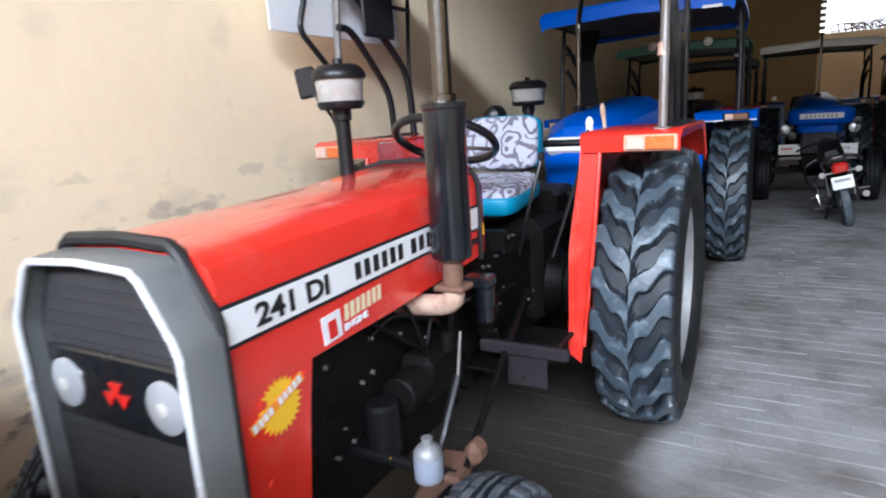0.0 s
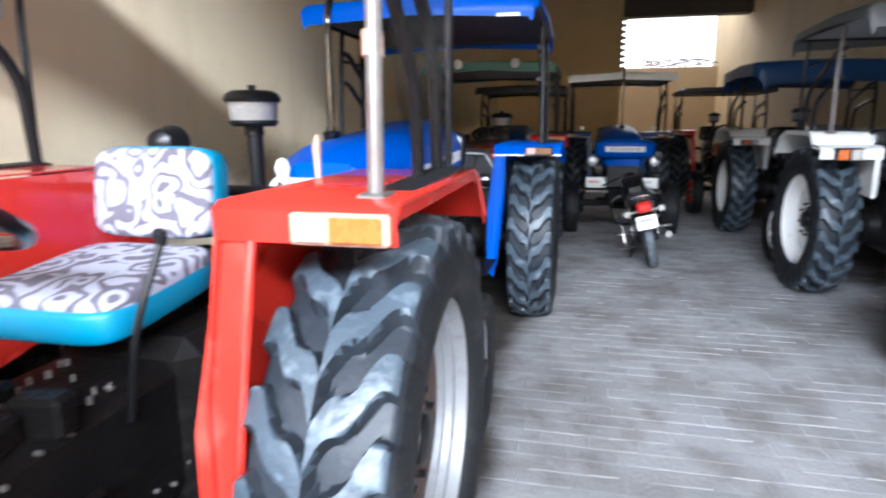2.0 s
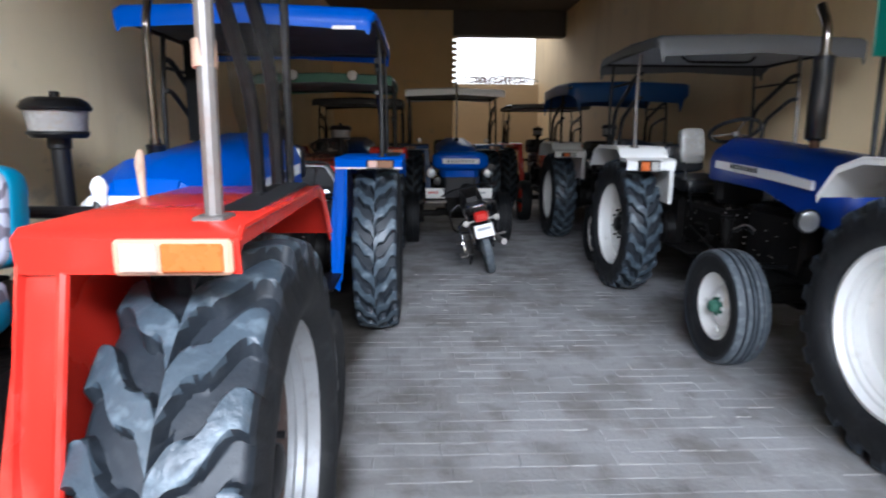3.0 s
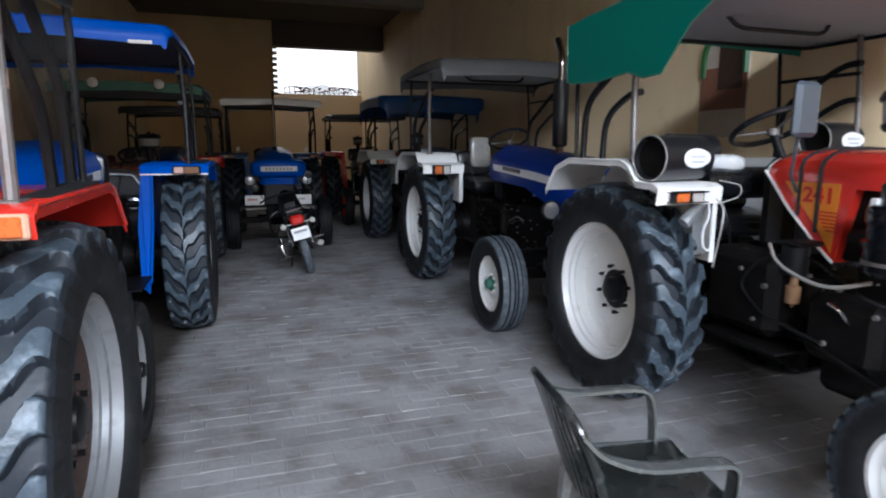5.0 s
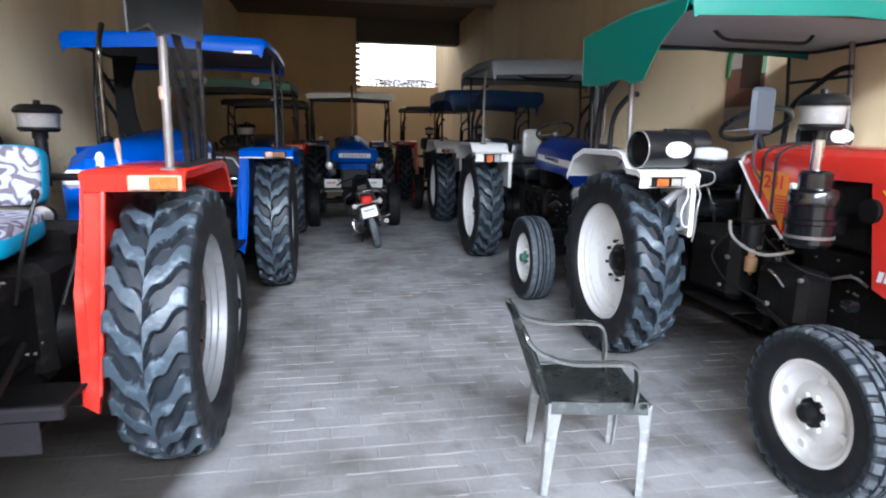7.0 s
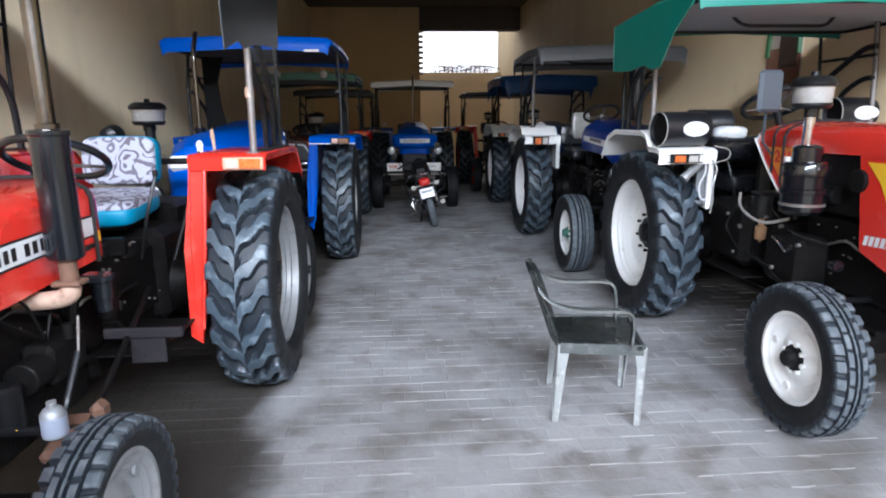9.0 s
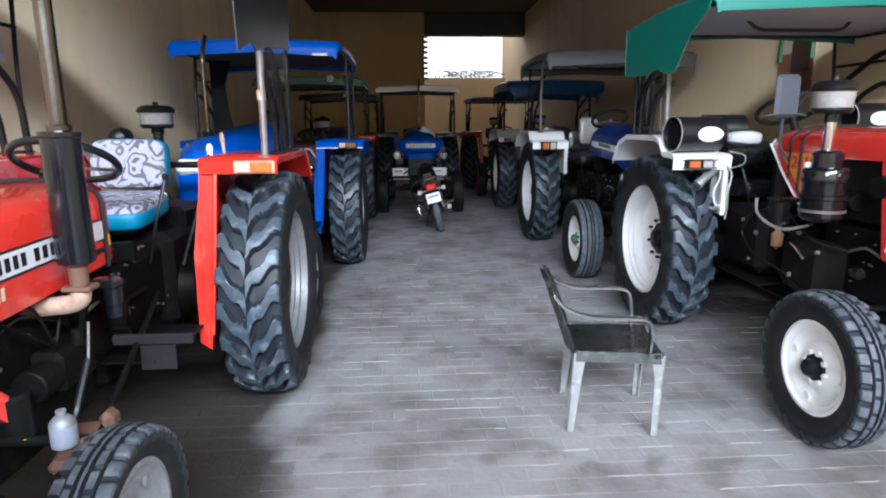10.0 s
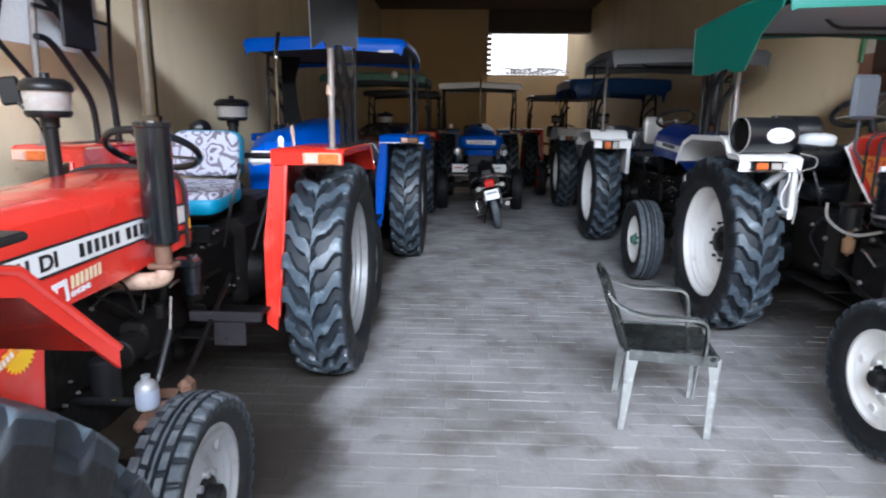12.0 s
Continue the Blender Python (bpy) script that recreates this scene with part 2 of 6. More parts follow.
def plaster(name, colour):
    """Old lime-washed plaster: broad tone shifts, brown run marks, flaking grey damp patches and trowel relief."""
    m, n, l, b = principled(name)
    tc = n.new("ShaderNodeTexCoord")

    def tex(scale, detail, stretch=(1, 1, 1)):
        mp = n.new("ShaderNodeMapping")
        mp.inputs["Scale"].default_value = stretch
        l.new(tc.outputs["Object"], mp.inputs["Vector"])
        t = n.new("ShaderNodeTexNoise")
        t.inputs["Scale"].default_value, t.inputs["Detail"].default_value = scale, detail
        l.new(mp.outputs["Vector"], t.inputs["Vector"])
        return t.outputs["Fac"]

    def band(src, lo, hi, top=1.0):
        r = n.new("ShaderNodeMapRange")
        r.inputs["From Min"].default_value, r.inputs["From Max"].default_value, r.inputs["To Max"].default_value = lo, hi, top
        l.new(src, r.inputs["Value"])
        return r.outputs["Result"]

    def over(base, fac, colour2):
        x = n.new("ShaderNodeMix")
        x.data_type = "RGBA"
        l.new(fac, x.inputs["Factor"])
        if isinstance(base, tuple):
            x.inputs["A"].default_value = (*base, 1)
        else:
            l.new(base, x.inputs["A"])
        x.inputs["B"].default_value = (*colour2, 1)
        return x.outputs["Result"]

    c = over(colour, band(tex(0.8, 6), 0.35, 0.7, 0.6), tuple(v * 0.84 for v in colour))
    c = over(c, band(tex(1.6, 8, (1, 1, 0.18)), 0.55, 0.75, 0.4), (colour[0] * 0.62, colour[1] * 0.52, colour[2] * 0.42))
    c = over(c, band(tex(3.5, 10), 0.63, 0.72, 0.22), (0.42, 0.38, 0.3))
    c = over(c, band(tex(22, 3), 0.74, 0.78, 0.5), (0.2, 0.17, 0.13))
    sep, rise, damp = n.new("ShaderNodeSeparateXYZ"), n.new("ShaderNodeMath"), n.new("ShaderNodeMath")
    l.new(tc.outputs["Object"], sep.inputs[0])
    rise.operation = damp.operation = "MULTIPLY"
    level = n.new("ShaderNodeMapRange")
    for key, val in (("From Min", 1.5), ("From Max", 0.9), ("To Min", 0.0), ("To Max", 1.0)):
        level.inputs[key].default_value = val
    l.new(sep.outputs["Z"], level.inputs["Value"])
    l.new(level.outputs["Result"], rise.inputs[0])
    l.new(band(tex(5, 10, (1, 0.6, 1.3)), 0.54, 0.66, 0.7), rise.inputs[1])
    c = over(c, rise.outputs[0], (0.36, 0.33, 0.28))
    l.new(level.outputs["Result"], damp.inputs[0])
    l.new(band(tex(11, 8, (1, 0.5, 1)), 0.6, 0.66, 0.7), damp.inputs[1])
    c = over(c, damp.outputs[0], (0.2, 0.18, 0.15))
    l.new(c, b.inputs["Base Color"])
    b.inputs["Roughness"].default_value = 0.85
    bp = n.new("ShaderNodeBump")
    bp.inputs["Strength"].default_value, bp.inputs["Distance"].default_value = 0.25, 0.02
    l.new(tex(9, 8), bp.inputs["Height"])
    l.new(bp.outputs["Normal"], b.inputs["Normal"])
    return m


WALL = plaster("cream_plaster", (0.87, 0.735, 0.5))
# the same plaster toned warmer; bounced and yard light is put into these colours
BUFF = plaster("buff_lit_plaster", (0.86, 0.68, 0.42))
OCHRE = plaster("ochre_lit_plaster", (0.82, 0.57, 0.28))


def paving(name, single):
    """Worn grey paving brick: tone from brick to brick, broad grey-brown stains, oil-soaked earth and painted shade
    along the rows, pale chipped edges.
    """
    m, n, l, b = principled(name)
    pos = n.new("ShaderNodeNewGeometry")

    def noise(scale, detail, stretch=(1, 1, 1)):
        mp = n.new("ShaderNodeMapping")
        mp.inputs["Scale"].default_value = stretch
        l.new(pos.outputs["Position"], mp.inputs["Vector"])
        t = n.new("ShaderNodeTexNoise")
        t.inputs["Scale"].default_value, t.inputs["Detail"].default_value = scale, detail
        l.new(mp.outputs["Vector"], t.inputs["Vector"])
        return t.outputs["Fac"]

    def ramp(src, lo, hi, top=1.0, bottom=0.0):
        r = n.new("ShaderNodeMapRange")
        r.interpolation_type = "SMOOTHSTEP"
        for key, val in (("From Min", lo), ("From Max", hi), ("To Min", bottom), ("To Max", top)):
            r.inputs[key].default_value = val
        l.new(src, r.inputs["Value"])
        return r.outputs["Result"]

    def sums(a, k, c):
        x = n.new("ShaderNodeMath")
        x.operation = "MULTIPLY_ADD"
        l.new(a, x.inputs[0])
        x.inputs[1].default_value = k
        l.new(c, x.inputs[2])
        return x.outputs[0]

    def over(base, fac, colour):
        x = n.new("ShaderNodeMix")
        x.data_type = "RGBA"
        l.new(fac, x.inputs["Factor"])
        if isinstance(base, tuple):
            x.inputs["A"].default_value = (*base, 1)
        else:
            l.new(base, x.inputs["A"])
        x.inputs["B"].default_value = (*colour, 1)
        return x.outputs["Result"]

    src = n.new("ShaderNodeObjectInfo").outputs["Random"] if single else pos.outputs["Random Per Island"]
    c = over((0.288, 0.286, 0.288), ramp(src, 0.0, 1.0), (0.34, 0.336, 0.338))
    c = over(c, ramp(noise(1.3, 7), 0.42, 0.7, 0.6), (0.15, 0.142, 0.136))
    c = over(c, ramp(noise(2.6, 7), 0.46, 0.68, 0.5), (0.16, 0.142, 0.13))
    c = over(c, ramp(noise(5, 8), 0.52, 0.74, 0.5), (0.11, 0.097, 0.088))
    c = over(c, ramp(noise(7, 6, (0.5, 3.2, 1)), 0.62, 0.72, 0.45), (0.42, 0.415, 0.41))
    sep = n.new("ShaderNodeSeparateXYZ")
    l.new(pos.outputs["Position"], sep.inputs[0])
    # oily earth plus the shade under the left row, both put into the colour
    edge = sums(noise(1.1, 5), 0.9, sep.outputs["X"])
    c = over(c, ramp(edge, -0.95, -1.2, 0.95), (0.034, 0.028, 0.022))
    # weaker dark band for earth and painted shade under the right row
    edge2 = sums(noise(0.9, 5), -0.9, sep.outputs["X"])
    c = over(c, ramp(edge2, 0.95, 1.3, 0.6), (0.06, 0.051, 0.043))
    l.new(c, b.inputs["Base Color"])
    b.inputs["Specular IOR Level"].default_value = 0.35
    l.new(ramp(noise(3, 6), 0.3, 0.7, 0.9, 0.6), b.inputs["Roughness"])
    bp = n.new("ShaderNodeBump")
    bp.inputs["Strength"].default_value, bp.inputs["Distance"].default_value = 0.45, 0.008
    l.new(noise(38, 8), bp.inputs["Height"])
    l.new(bp.outputs["Normal"], b.inputs["Normal"])
    return m


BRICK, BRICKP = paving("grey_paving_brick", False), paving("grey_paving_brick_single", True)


def floral():
    """Printed seat cloth: white ground, grey-mauve scrolls and leaf shapes."""
    m, n, l, b = principled("floral_cloth")
    tc = n.new("ShaderNodeTexCoord")
    warp = n.new("ShaderNodeTexNoise")
    warp.inputs["Scale"].default_value = 6
    l.new(tc.outputs["Object"], warp.inputs["Vector"])
    mv = n.new("ShaderNodeVectorMath")
    mv.operation = "MULTIPLY_ADD"
    l.new(warp.outputs["Color"], mv.inputs[0])
    mv.inputs[1].default_value = (0.22, 0.22, 0.22)
    l.new(tc.outputs["Object"], mv.inputs[2])
    vo = n.new("ShaderNodeTexVoronoi")
    vo.inputs["Scale"].default_value = 9.0
    l.new(mv.outputs[0], vo.inputs["Vector"])
    ring = n.new("ShaderNodeMath")
    ring.operation = "SINE"
    mu = n.new("ShaderNodeMath")
    mu.operation = "MULTIPLY"
    mu.inputs[1].default_value = 17.0
    l.new(vo.outputs["Distance"], mu.inputs[0])
    l.new(mu.outputs[0], ring.inputs[0])
    cut = n.new("ShaderNodeMapRange")
    cut.inputs["From Min"].default_value, cut.inputs["From Max"].default_value = 0.15, 0.3
    l.new(ring.outputs[0], cut.inputs["Value"])
    tone = n.new("ShaderNodeMix")
    tone.data_type = "RGBA"
    tone.inputs["A"].default_value, tone.inputs["B"].default_value = (0.16, 0.155, 0.2, 1), (0.075, 0.058, 0.068, 1)
    l.new(warp.outputs["Fac"], tone.inputs["Factor"])
    mix = n.new("ShaderNodeMix")
    mix.data_type = "RGBA"
    l.new(cut.outputs["Result"], mix.inputs["Factor"])
    mix.inputs["A"].default_value = (0.35, 0.36, 0.43, 1)
    l.new(tone.outputs["Result"], mix.inputs["B"])
    l.new(mix.outputs["Result"], b.inputs["Base Color"])
    b.inputs["Roughness"].default_value = 0.75
    return m


FLORAL = floral()


def film(name, colour, alpha):
    m, n, l, b = principled(name)
    b.inputs["Base Color"].default_value = (*colour, 1)
    b.inputs["Roughness"].default_value = 0.35
    b.inputs["Alpha"].default_value = alpha
    b.inputs["Specular IOR Level"].default_value = 0.15
    return m


FILM2 = film("thin_smoky_film", (0.012, 0.011, 0.01), 0.2)
CURTAIN = film("smoky_plastic_film", (0.012, 0.014, 0.015), 0.86)


# ---- mesh tools ----
class Mesh:
    def __init__(self):
        self.v, self.f, self.m = [], [], []

    def put(self, verts, faces, mat=0):
        o = len(self.v)
        self.v += [tuple(p) for p in verts]
        self.f += [tuple(o + i for i in f) for f in faces]
        self.m += [mat] * len(faces)
        return self

    def pillow(self, c, s, e=0.36, rot=None, mat=0, nu=36, nv=18):
        """A stuffed, rounded block."""
        sp = lambda w: math.copysign(abs(w) ** e, w)
        m = Euler([radians(r) for r in rot or (0, 0, 0)]).to_matrix()
        vs = []
        for i in range(nv + 1):
            v = -math.pi / 2 + math.pi * i / nv
            for j in range(nu):
                u = 2 * math.pi * j / nu
                q = Vector((s[0] / 2 * sp(math.cos(v)) * sp(math.cos(u)), s[1] / 2 * sp(math.cos(v)) * sp(math.sin(u)), s[2] / 2 * sp(math.sin(v))))
                vs.append(Vector(c) + m @ q)
        fs = [(i * nu + j, i * nu + (j + 1) % nu, (i + 1) * nu + (j + 1) % nu, (i + 1) * nu + j) for i in range(nv) for j in range(nu)]
        return self.put(vs, fs, mat)

    def box(self, c, s, b=0.0, rot=None, mat=0):
        """A box with chamfered edges."""
        h = [x / 2 for x in s]
        b = min(b, 0.49 * min(s))
        if b <= 0:
            vs = [Vector((sx * h[0], sy * h[1], sz * h[2])) for sx in (-1, 1) for sy in (-1, 1) for sz in (-1, 1)]
            fs = [(0, 1, 3, 2), (4, 6, 7, 5), (0, 4, 5, 1), (2, 3, 7, 6), (0, 2, 6, 4), (1, 5, 7, 3)]
        else:
            vs, at, fs = [], {}, []
            for sx in (-1, 1):
                for sy in (-1, 1):
                    for sz in (-1, 1):
                        sg = (sx, sy, sz)
                        for a in range(3):
                            at[sg, a] = len(vs)
                            vs.append(Vector([sg[k] * (h[k] if k == a else h[k] - b) for k in range(3)]))
            for a in range(3):
                u, w = (a + 1) % 3, (a + 2) % 3
                for s0 in (-1, 1):
                    q = []
                    for su, sw in ((-1, -1), (1, -1), (1, 1), (-1, 1)):
                        sg = [0, 0, 0]
                        sg[a], sg[u], sg[w] = s0, su, sw
                        q.append(at[tuple(sg), a])
                    fs.append(tuple(q if s0 > 0 else q[::-1]))
                for su in (-1, 1):
                    for sw in (-1, 1):
                        g0, g1 = [0, 0, 0], [0, 0, 0]
                        g0[a], g0[u], g0[w] = -1, su, sw
                        g1[a], g1[u], g1[w] = 1, su, sw
                        q = [at[tuple(g0), u], at[tuple(g1), u], at[tuple(g1), w], at[tuple(g0), w]]
                        fs.append(tuple(q if su * sw < 0 else q[::-1]))
            for sx in (-1, 1):
                for sy in (-1, 1):
                    for sz in (-1, 1):
                        q = [at[(sx, sy, sz), a] for a in range(3)]
                        fs.append(tuple(q if sx * sy * sz > 0 else q[::-1]))
        r = Euler([radians(a) for a in rot]).to_matrix() if rot else None
        c = Vector(c)
        return self.put([(r @ p if r else p) + c for p in vs], fs, mat)

    def tube(self, path, r, n=10, mat=0, closed=False):
        """A round bar along a path; r may be one radius or one for each point."""
        path = [Vector(p) for p in path]
        k = len(path)
        rs = r if isinstance(r, (list, tuple)) else [r] * k
        rings, up = [], None
        for i, p in enumerate(path):
            a = path[(i - 1) % k] if closed or i else p
            c = path[(i + 1) % k] if closed or i < k - 1 else p
            d = (c - a).normalized()
            if up is None:
                up = d.orthogonal().normalized()
            up = (up - d * up.dot(d)).normalized()
            w = d.cross(up)
            rings.append([p + rs[i] * (math.cos(2 * math.pi * j / n) * up + math.sin(2 * math.pi * j / n) * w) for j in range(n)])
        fs = [(i * n + j, i * n + (j + 1) % n, (i + 1) % k * n + (j + 1) % n, (i + 1) % k * n + j) for i in range(k if closed else k - 1) for j in range(n)]
        if not closed:
            fs += [tuple(range(n))[::-1], tuple((k - 1) * n + j for j in range(n))]
        return self.put([p for ring in rings for p in ring], fs, mat)

    def lathe(self, prof, n=32, c=(0, 0, 0), axis="x", mat=0, closed=False):
        """A turned body: prof holds (along, radius) pairs."""
        c, vs, k = Vector(c), [], len(prof)
        for a, r in prof:
            for j in range(n):
                t = 2 * math.pi * j / n
                p, q = r * math.cos(t), r * math.sin(t)
                vs.append(c + Vector({"x": (a, p, q), "y": (q, a, p), "z": (p, q, a)}[axis]))
        fs = [(i * n + j, (i + 1) % k * n + j, (i + 1) % k * n + (j + 1) % n, i * n + (j + 1) % n) for i in range(k if closed else k - 1) for j in range(n)]
        if not closed:
            fs += [tuple(range(n)), tuple((k - 1) * n + j for j in range(n))[::-1]]
        return self.put(vs, fs, mat)

    def cyl(self, c, r, h, axis="z", n=20, b=0.0, mat=0):
        b = b or min(r, h) * 0.08
        return self.lathe([(-h / 2, r - b), (-h / 2 + b, r), (h / 2 - b, r), (h / 2, r - b)], n, c, axis, mat)

    def loft(self, rings, mat=0, caps=True):
        n, k = len(rings[0]), len(rings)
        fs = [(i * n + j, i * n + (j + 1) % n, (i + 1) * n + (j + 1) % n, (i + 1) * n + j) for i in range(k - 1) for j in range(n)]
        if caps:
            fs += [tuple(range(n))[::-1], tuple((k - 1) * n + j for j in range(n))]
        return self.put([p for r in rings for p in r], fs, mat)

    def slab(self, line, x0, x1, th=0.005, mat=0):
        """A bent sheet: a polyline in (y, z) swept from x0 to x1, with thickness."""
        pts = [Vector(p) for p in line]
        off = []
        for i, p in enumerate(pts):
            d = (pts[min(i + 1, len(pts) - 1)] - pts[max(i - 1, 0)]).normalized()
            off.append(p + th * Vector((d.y, -d.x)))
        ring = [tuple(p) for p in pts] + [tuple(p) for p in reversed(off)]
        return self.prism(ring, x0, x1, mat=mat)

    def prism(self, poly, a0, a1, axis="x", mat=0):
        """A flat outline given in the two other axes, swept along one axis."""
        def at(a, p):
            return {"x": (a, p[0], p[1]), "y": (p[0], a, p[1]), "z": (p[0], p[1], a)}[axis]
        n = len(poly)
        vs = [at(a0, p) for p in poly] + [at(a1, p) for p in poly]
        fs = [(j, (j + 1) % n, n + (j + 1) % n, n + j) for j in range(n)] + [tuple(range(n))[::-1], tuple(range(n, 2 * n))]
        return self.put(vs, fs, mat)

    def data(self, name, *mats, sharp=35):
        d = bpy.data.meshes.new(name)
        d.from_pydata(self.v, [], self.f)
        for m in mats:
            d.materials.append(m)
        if len(mats) > 1:
            d.polygons.foreach_set("material_index", self.m)
        bm = bmesh.new()
        bm.from_mesh(d)
        bmesh.ops.recalc_face_normals(bm, faces=bm.faces)
        bm.to_mesh(d)
        bm.free()
        d.polygons.foreach_set("use_smooth", [True] * len(d.polygons))
        d.set_sharp_from_angle(angle=radians(sharp))
        return d


def bend(pts, r=0.06, k=5):
    """A path with its corners rounded off."""
    pts = [Vector(p) for p in pts]
    out = [pts[0]]
    for a, p, c in zip(pts, pts[1:], pts[2:]):
        u, w = p + (a - p).normalized() * min(r, (a - p).length / 2), p + (c - p).normalized() * min(r, (c - p).length / 2)
        out += [(1 - t) ** 2 * u + 2 * t * (1 - t) * p + t * t * w for t in (i / k for i in range(k + 1))]
    return out + [pts[-1]]


def part(name, mesh, mats, parent, label="", loc=None, sharp=35):
    mats = mats if isinstance(mats, (list, tuple)) else (mats,)
    d = mesh if isinstance(mesh, bpy.types.Mesh) else mesh.data(name, *mats, sharp=sharp)
    ob = new(name, d)
    ob.parent = parent
    if loc:
        ob.location = loc
    if label:
        tagged(ob, label)
    return ob


def thing(name, mesh, mats, label, category, group="", kind="", m=None, sharp=35):
    mats = mats if isinstance(mats, (list, tuple)) else (mats,)
    ob = new(name, mesh.data(name, *mats, sharp=sharp) if mesh else None)
    if m:
        ob.matrix_world = m
    return tagged(ob, label, category, group, kind)


def lettering(body, width, height, mat, name="lettering"):
    """Raised letters as a mesh, width by height, lying in x and y from the lower left corner."""
    cu = bpy.data.curves.new(name, "FONT")
    cu.body, cu.size, cu.extrude, cu.offset = body, 1.0, 0.004, 0.028
    ob = bpy.data.objects.new(name, cu)
    scene.collection.objects.link(ob)
    bpy.context.view_layer.update()
    d = bpy.data.meshes.new_from_object(ob.evaluated_get(bpy.context.evaluated_depsgraph_get()))
    bpy.data.objects.remove(ob)
    xs, ys = [v.co.x for v in d.vertices], [v.co.y for v in d.vertices]
    for v in d.vertices:
        v.co = ((v.co.x - min(xs)) / (max(xs) - min(xs)) * width, (v.co.y - min(ys)) / (max(ys) - min(ys)) * height, v.co.z * 0.3)
    d.materials.clear()
    d.materials.append(mat)
    return d


def letter_bars(m, x, y, n, w, h, gap=0.25, skip=(), lean=0.0):
    """Plain upright bars in the place of letters."""
    pitch = w / n
    for i in range(n):
        if i in skip:
            continue
        x0, x1 = x + i * pitch, x + (i + 1 - gap) * pitch
        m.put([(x0, y, 0.001), (x1, y, 0.001), (x1 + lean, y + h, 0.001), (x0 + lean, y + h, 0.001)], [(0, 1, 2, 3)])
    return m


# ---- the hall ----
def setting(name, mesh, mat, label, category="wall"):
    return thing(name, mesh, mat, label, category, kind="structure")


setting("wall_left", Mesh().box(((H_L - 0.12), 7.5, 2.4), (0.24, 24.4, 5.4)), WALL, "cream plastered wall, stained and flaking low down")
setting("wall_right", Mesh().box(((H_R + 0.12), 7.675, 2.4), (0.24, 24.75, 5.4)), BUFF, "cream plastered wall with brown stains")
fw = Mesh().box(((H_L - 0.24) / 2, H_B + 0.12, 2.4), (-0.24 - H_L, 0.24, 5.4))
far_wall = setting("wall_far", fw, OCHRE, "plastered end wall, warm light in its ochre tone, stopping short beside an opening")
tooth_data = Mesh().box((0.055, 0, 0), (0.11, 0.2, 0.07), 0.006).data("brick", PLINTH)
for i in range(10):
    ob = new("brick", tooth_data)
    ob.parent = far_wall
    ob.location = (-0.24, H_B + 0.12, 2.9 + i * 0.15)
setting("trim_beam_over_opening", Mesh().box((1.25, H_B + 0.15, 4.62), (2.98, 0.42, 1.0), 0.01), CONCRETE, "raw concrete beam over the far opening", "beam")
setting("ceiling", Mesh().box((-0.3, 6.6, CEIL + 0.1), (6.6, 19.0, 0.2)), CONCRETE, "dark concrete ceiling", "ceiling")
for i, y in enumerate((4.6, 11.9)):
    setting("trim_beam_%d" % (i + 1), Mesh().box((-0.335, y, CEIL - 0.17), (6.14, 0.4, 0.34), 0.012), BEAM, "concrete cross beam under the ceiling, front light painted into its colour", "beam")
setting("wall_front", Mesh().box((H_L + 0.1, H_F - 0.12, 2.0), (0.3, 0.24, 4.0)).box((H_R - 0.1, H_F - 0.12, 2.0), (0.3, 0.24, 4.0)), WALL, "plastered end piers beside the open front of the hall")
setting("wall_yard", Mesh().box((1.2, 19.4, 1.55), (6.6, 0.24, 3.26), 0.01).box((-2.2, 17.7, 1.5), (0.24, 3.2, 3.1)), PLINTH, "low sunlit boundary wall of a yard", "wall")
glow, gn, gl, gb = principled("bright_haze")
gb.inputs["Base Color"].default_value = (0.9, 0.92, 0.95, 1)
gb.inputs["Emission Color"].default_value, gb.inputs["Emission Strength"].default_value = (1, 0.99, 0.96, 1), 1.7
setting("backdrop_sky", Mesh().box((3, 60, 12), (60, 0.1, 26)), glow, "bright hazy sky beyond the yard", "sky")
setting("ground", Mesh().box((0, 6, -0.16), (400, 400, 0.1)), SANDGROUND, "dusty bare ground outside", "ground")

# ---- wheels ----
def moulded(prof, around, height, depth, twist, mats, tops=0.72, flare=0.03):
    """A ring grid over the profile rows (lateral share, radius, tread share), raised by height and twisted along the bars."""
    lat, base, amount = prof[:, 1:2], prof[:, 2:3], prof[:, 3:4]
    th = np.linspace(0, 2 * np.pi, around, endpoint=False)[None, :] + twist(np.abs(lat))
    h = height(lat, th) * amount
    rad = base + depth * h * (1 - 0.16 * np.abs(lat) ** 3)
    x = prof[:, :1] * (1 + flare * h * (np.abs(lat) > 0.85))
    pts = np.stack([x + 0 * th, -rad * np.cos(th), rad * np.sin(th)], -1).reshape(-1, 3)
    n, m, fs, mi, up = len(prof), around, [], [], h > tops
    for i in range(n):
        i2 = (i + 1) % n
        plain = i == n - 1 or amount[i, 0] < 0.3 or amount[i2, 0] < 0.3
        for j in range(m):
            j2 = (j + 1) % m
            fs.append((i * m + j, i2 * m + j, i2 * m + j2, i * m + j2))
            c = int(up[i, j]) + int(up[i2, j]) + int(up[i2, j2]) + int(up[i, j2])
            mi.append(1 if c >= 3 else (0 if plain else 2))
    d = bpy.data.meshes.new("tyre")
    d.from_pydata(pts.tolist(), [], fs)
    for mt in mats:
        d.materials.append(mt)
    d.polygons.foreach_set("material_index", mi)
    d.polygons.foreach_set("use_smooth", [True] * len(fs))
    d.update()
    d.set_sharp_from_angle(angle=radians(42))
    return d


def smooth(x):
    x = np.clip(x, 0, 1)
    return x * x * (3 - 2 * x)


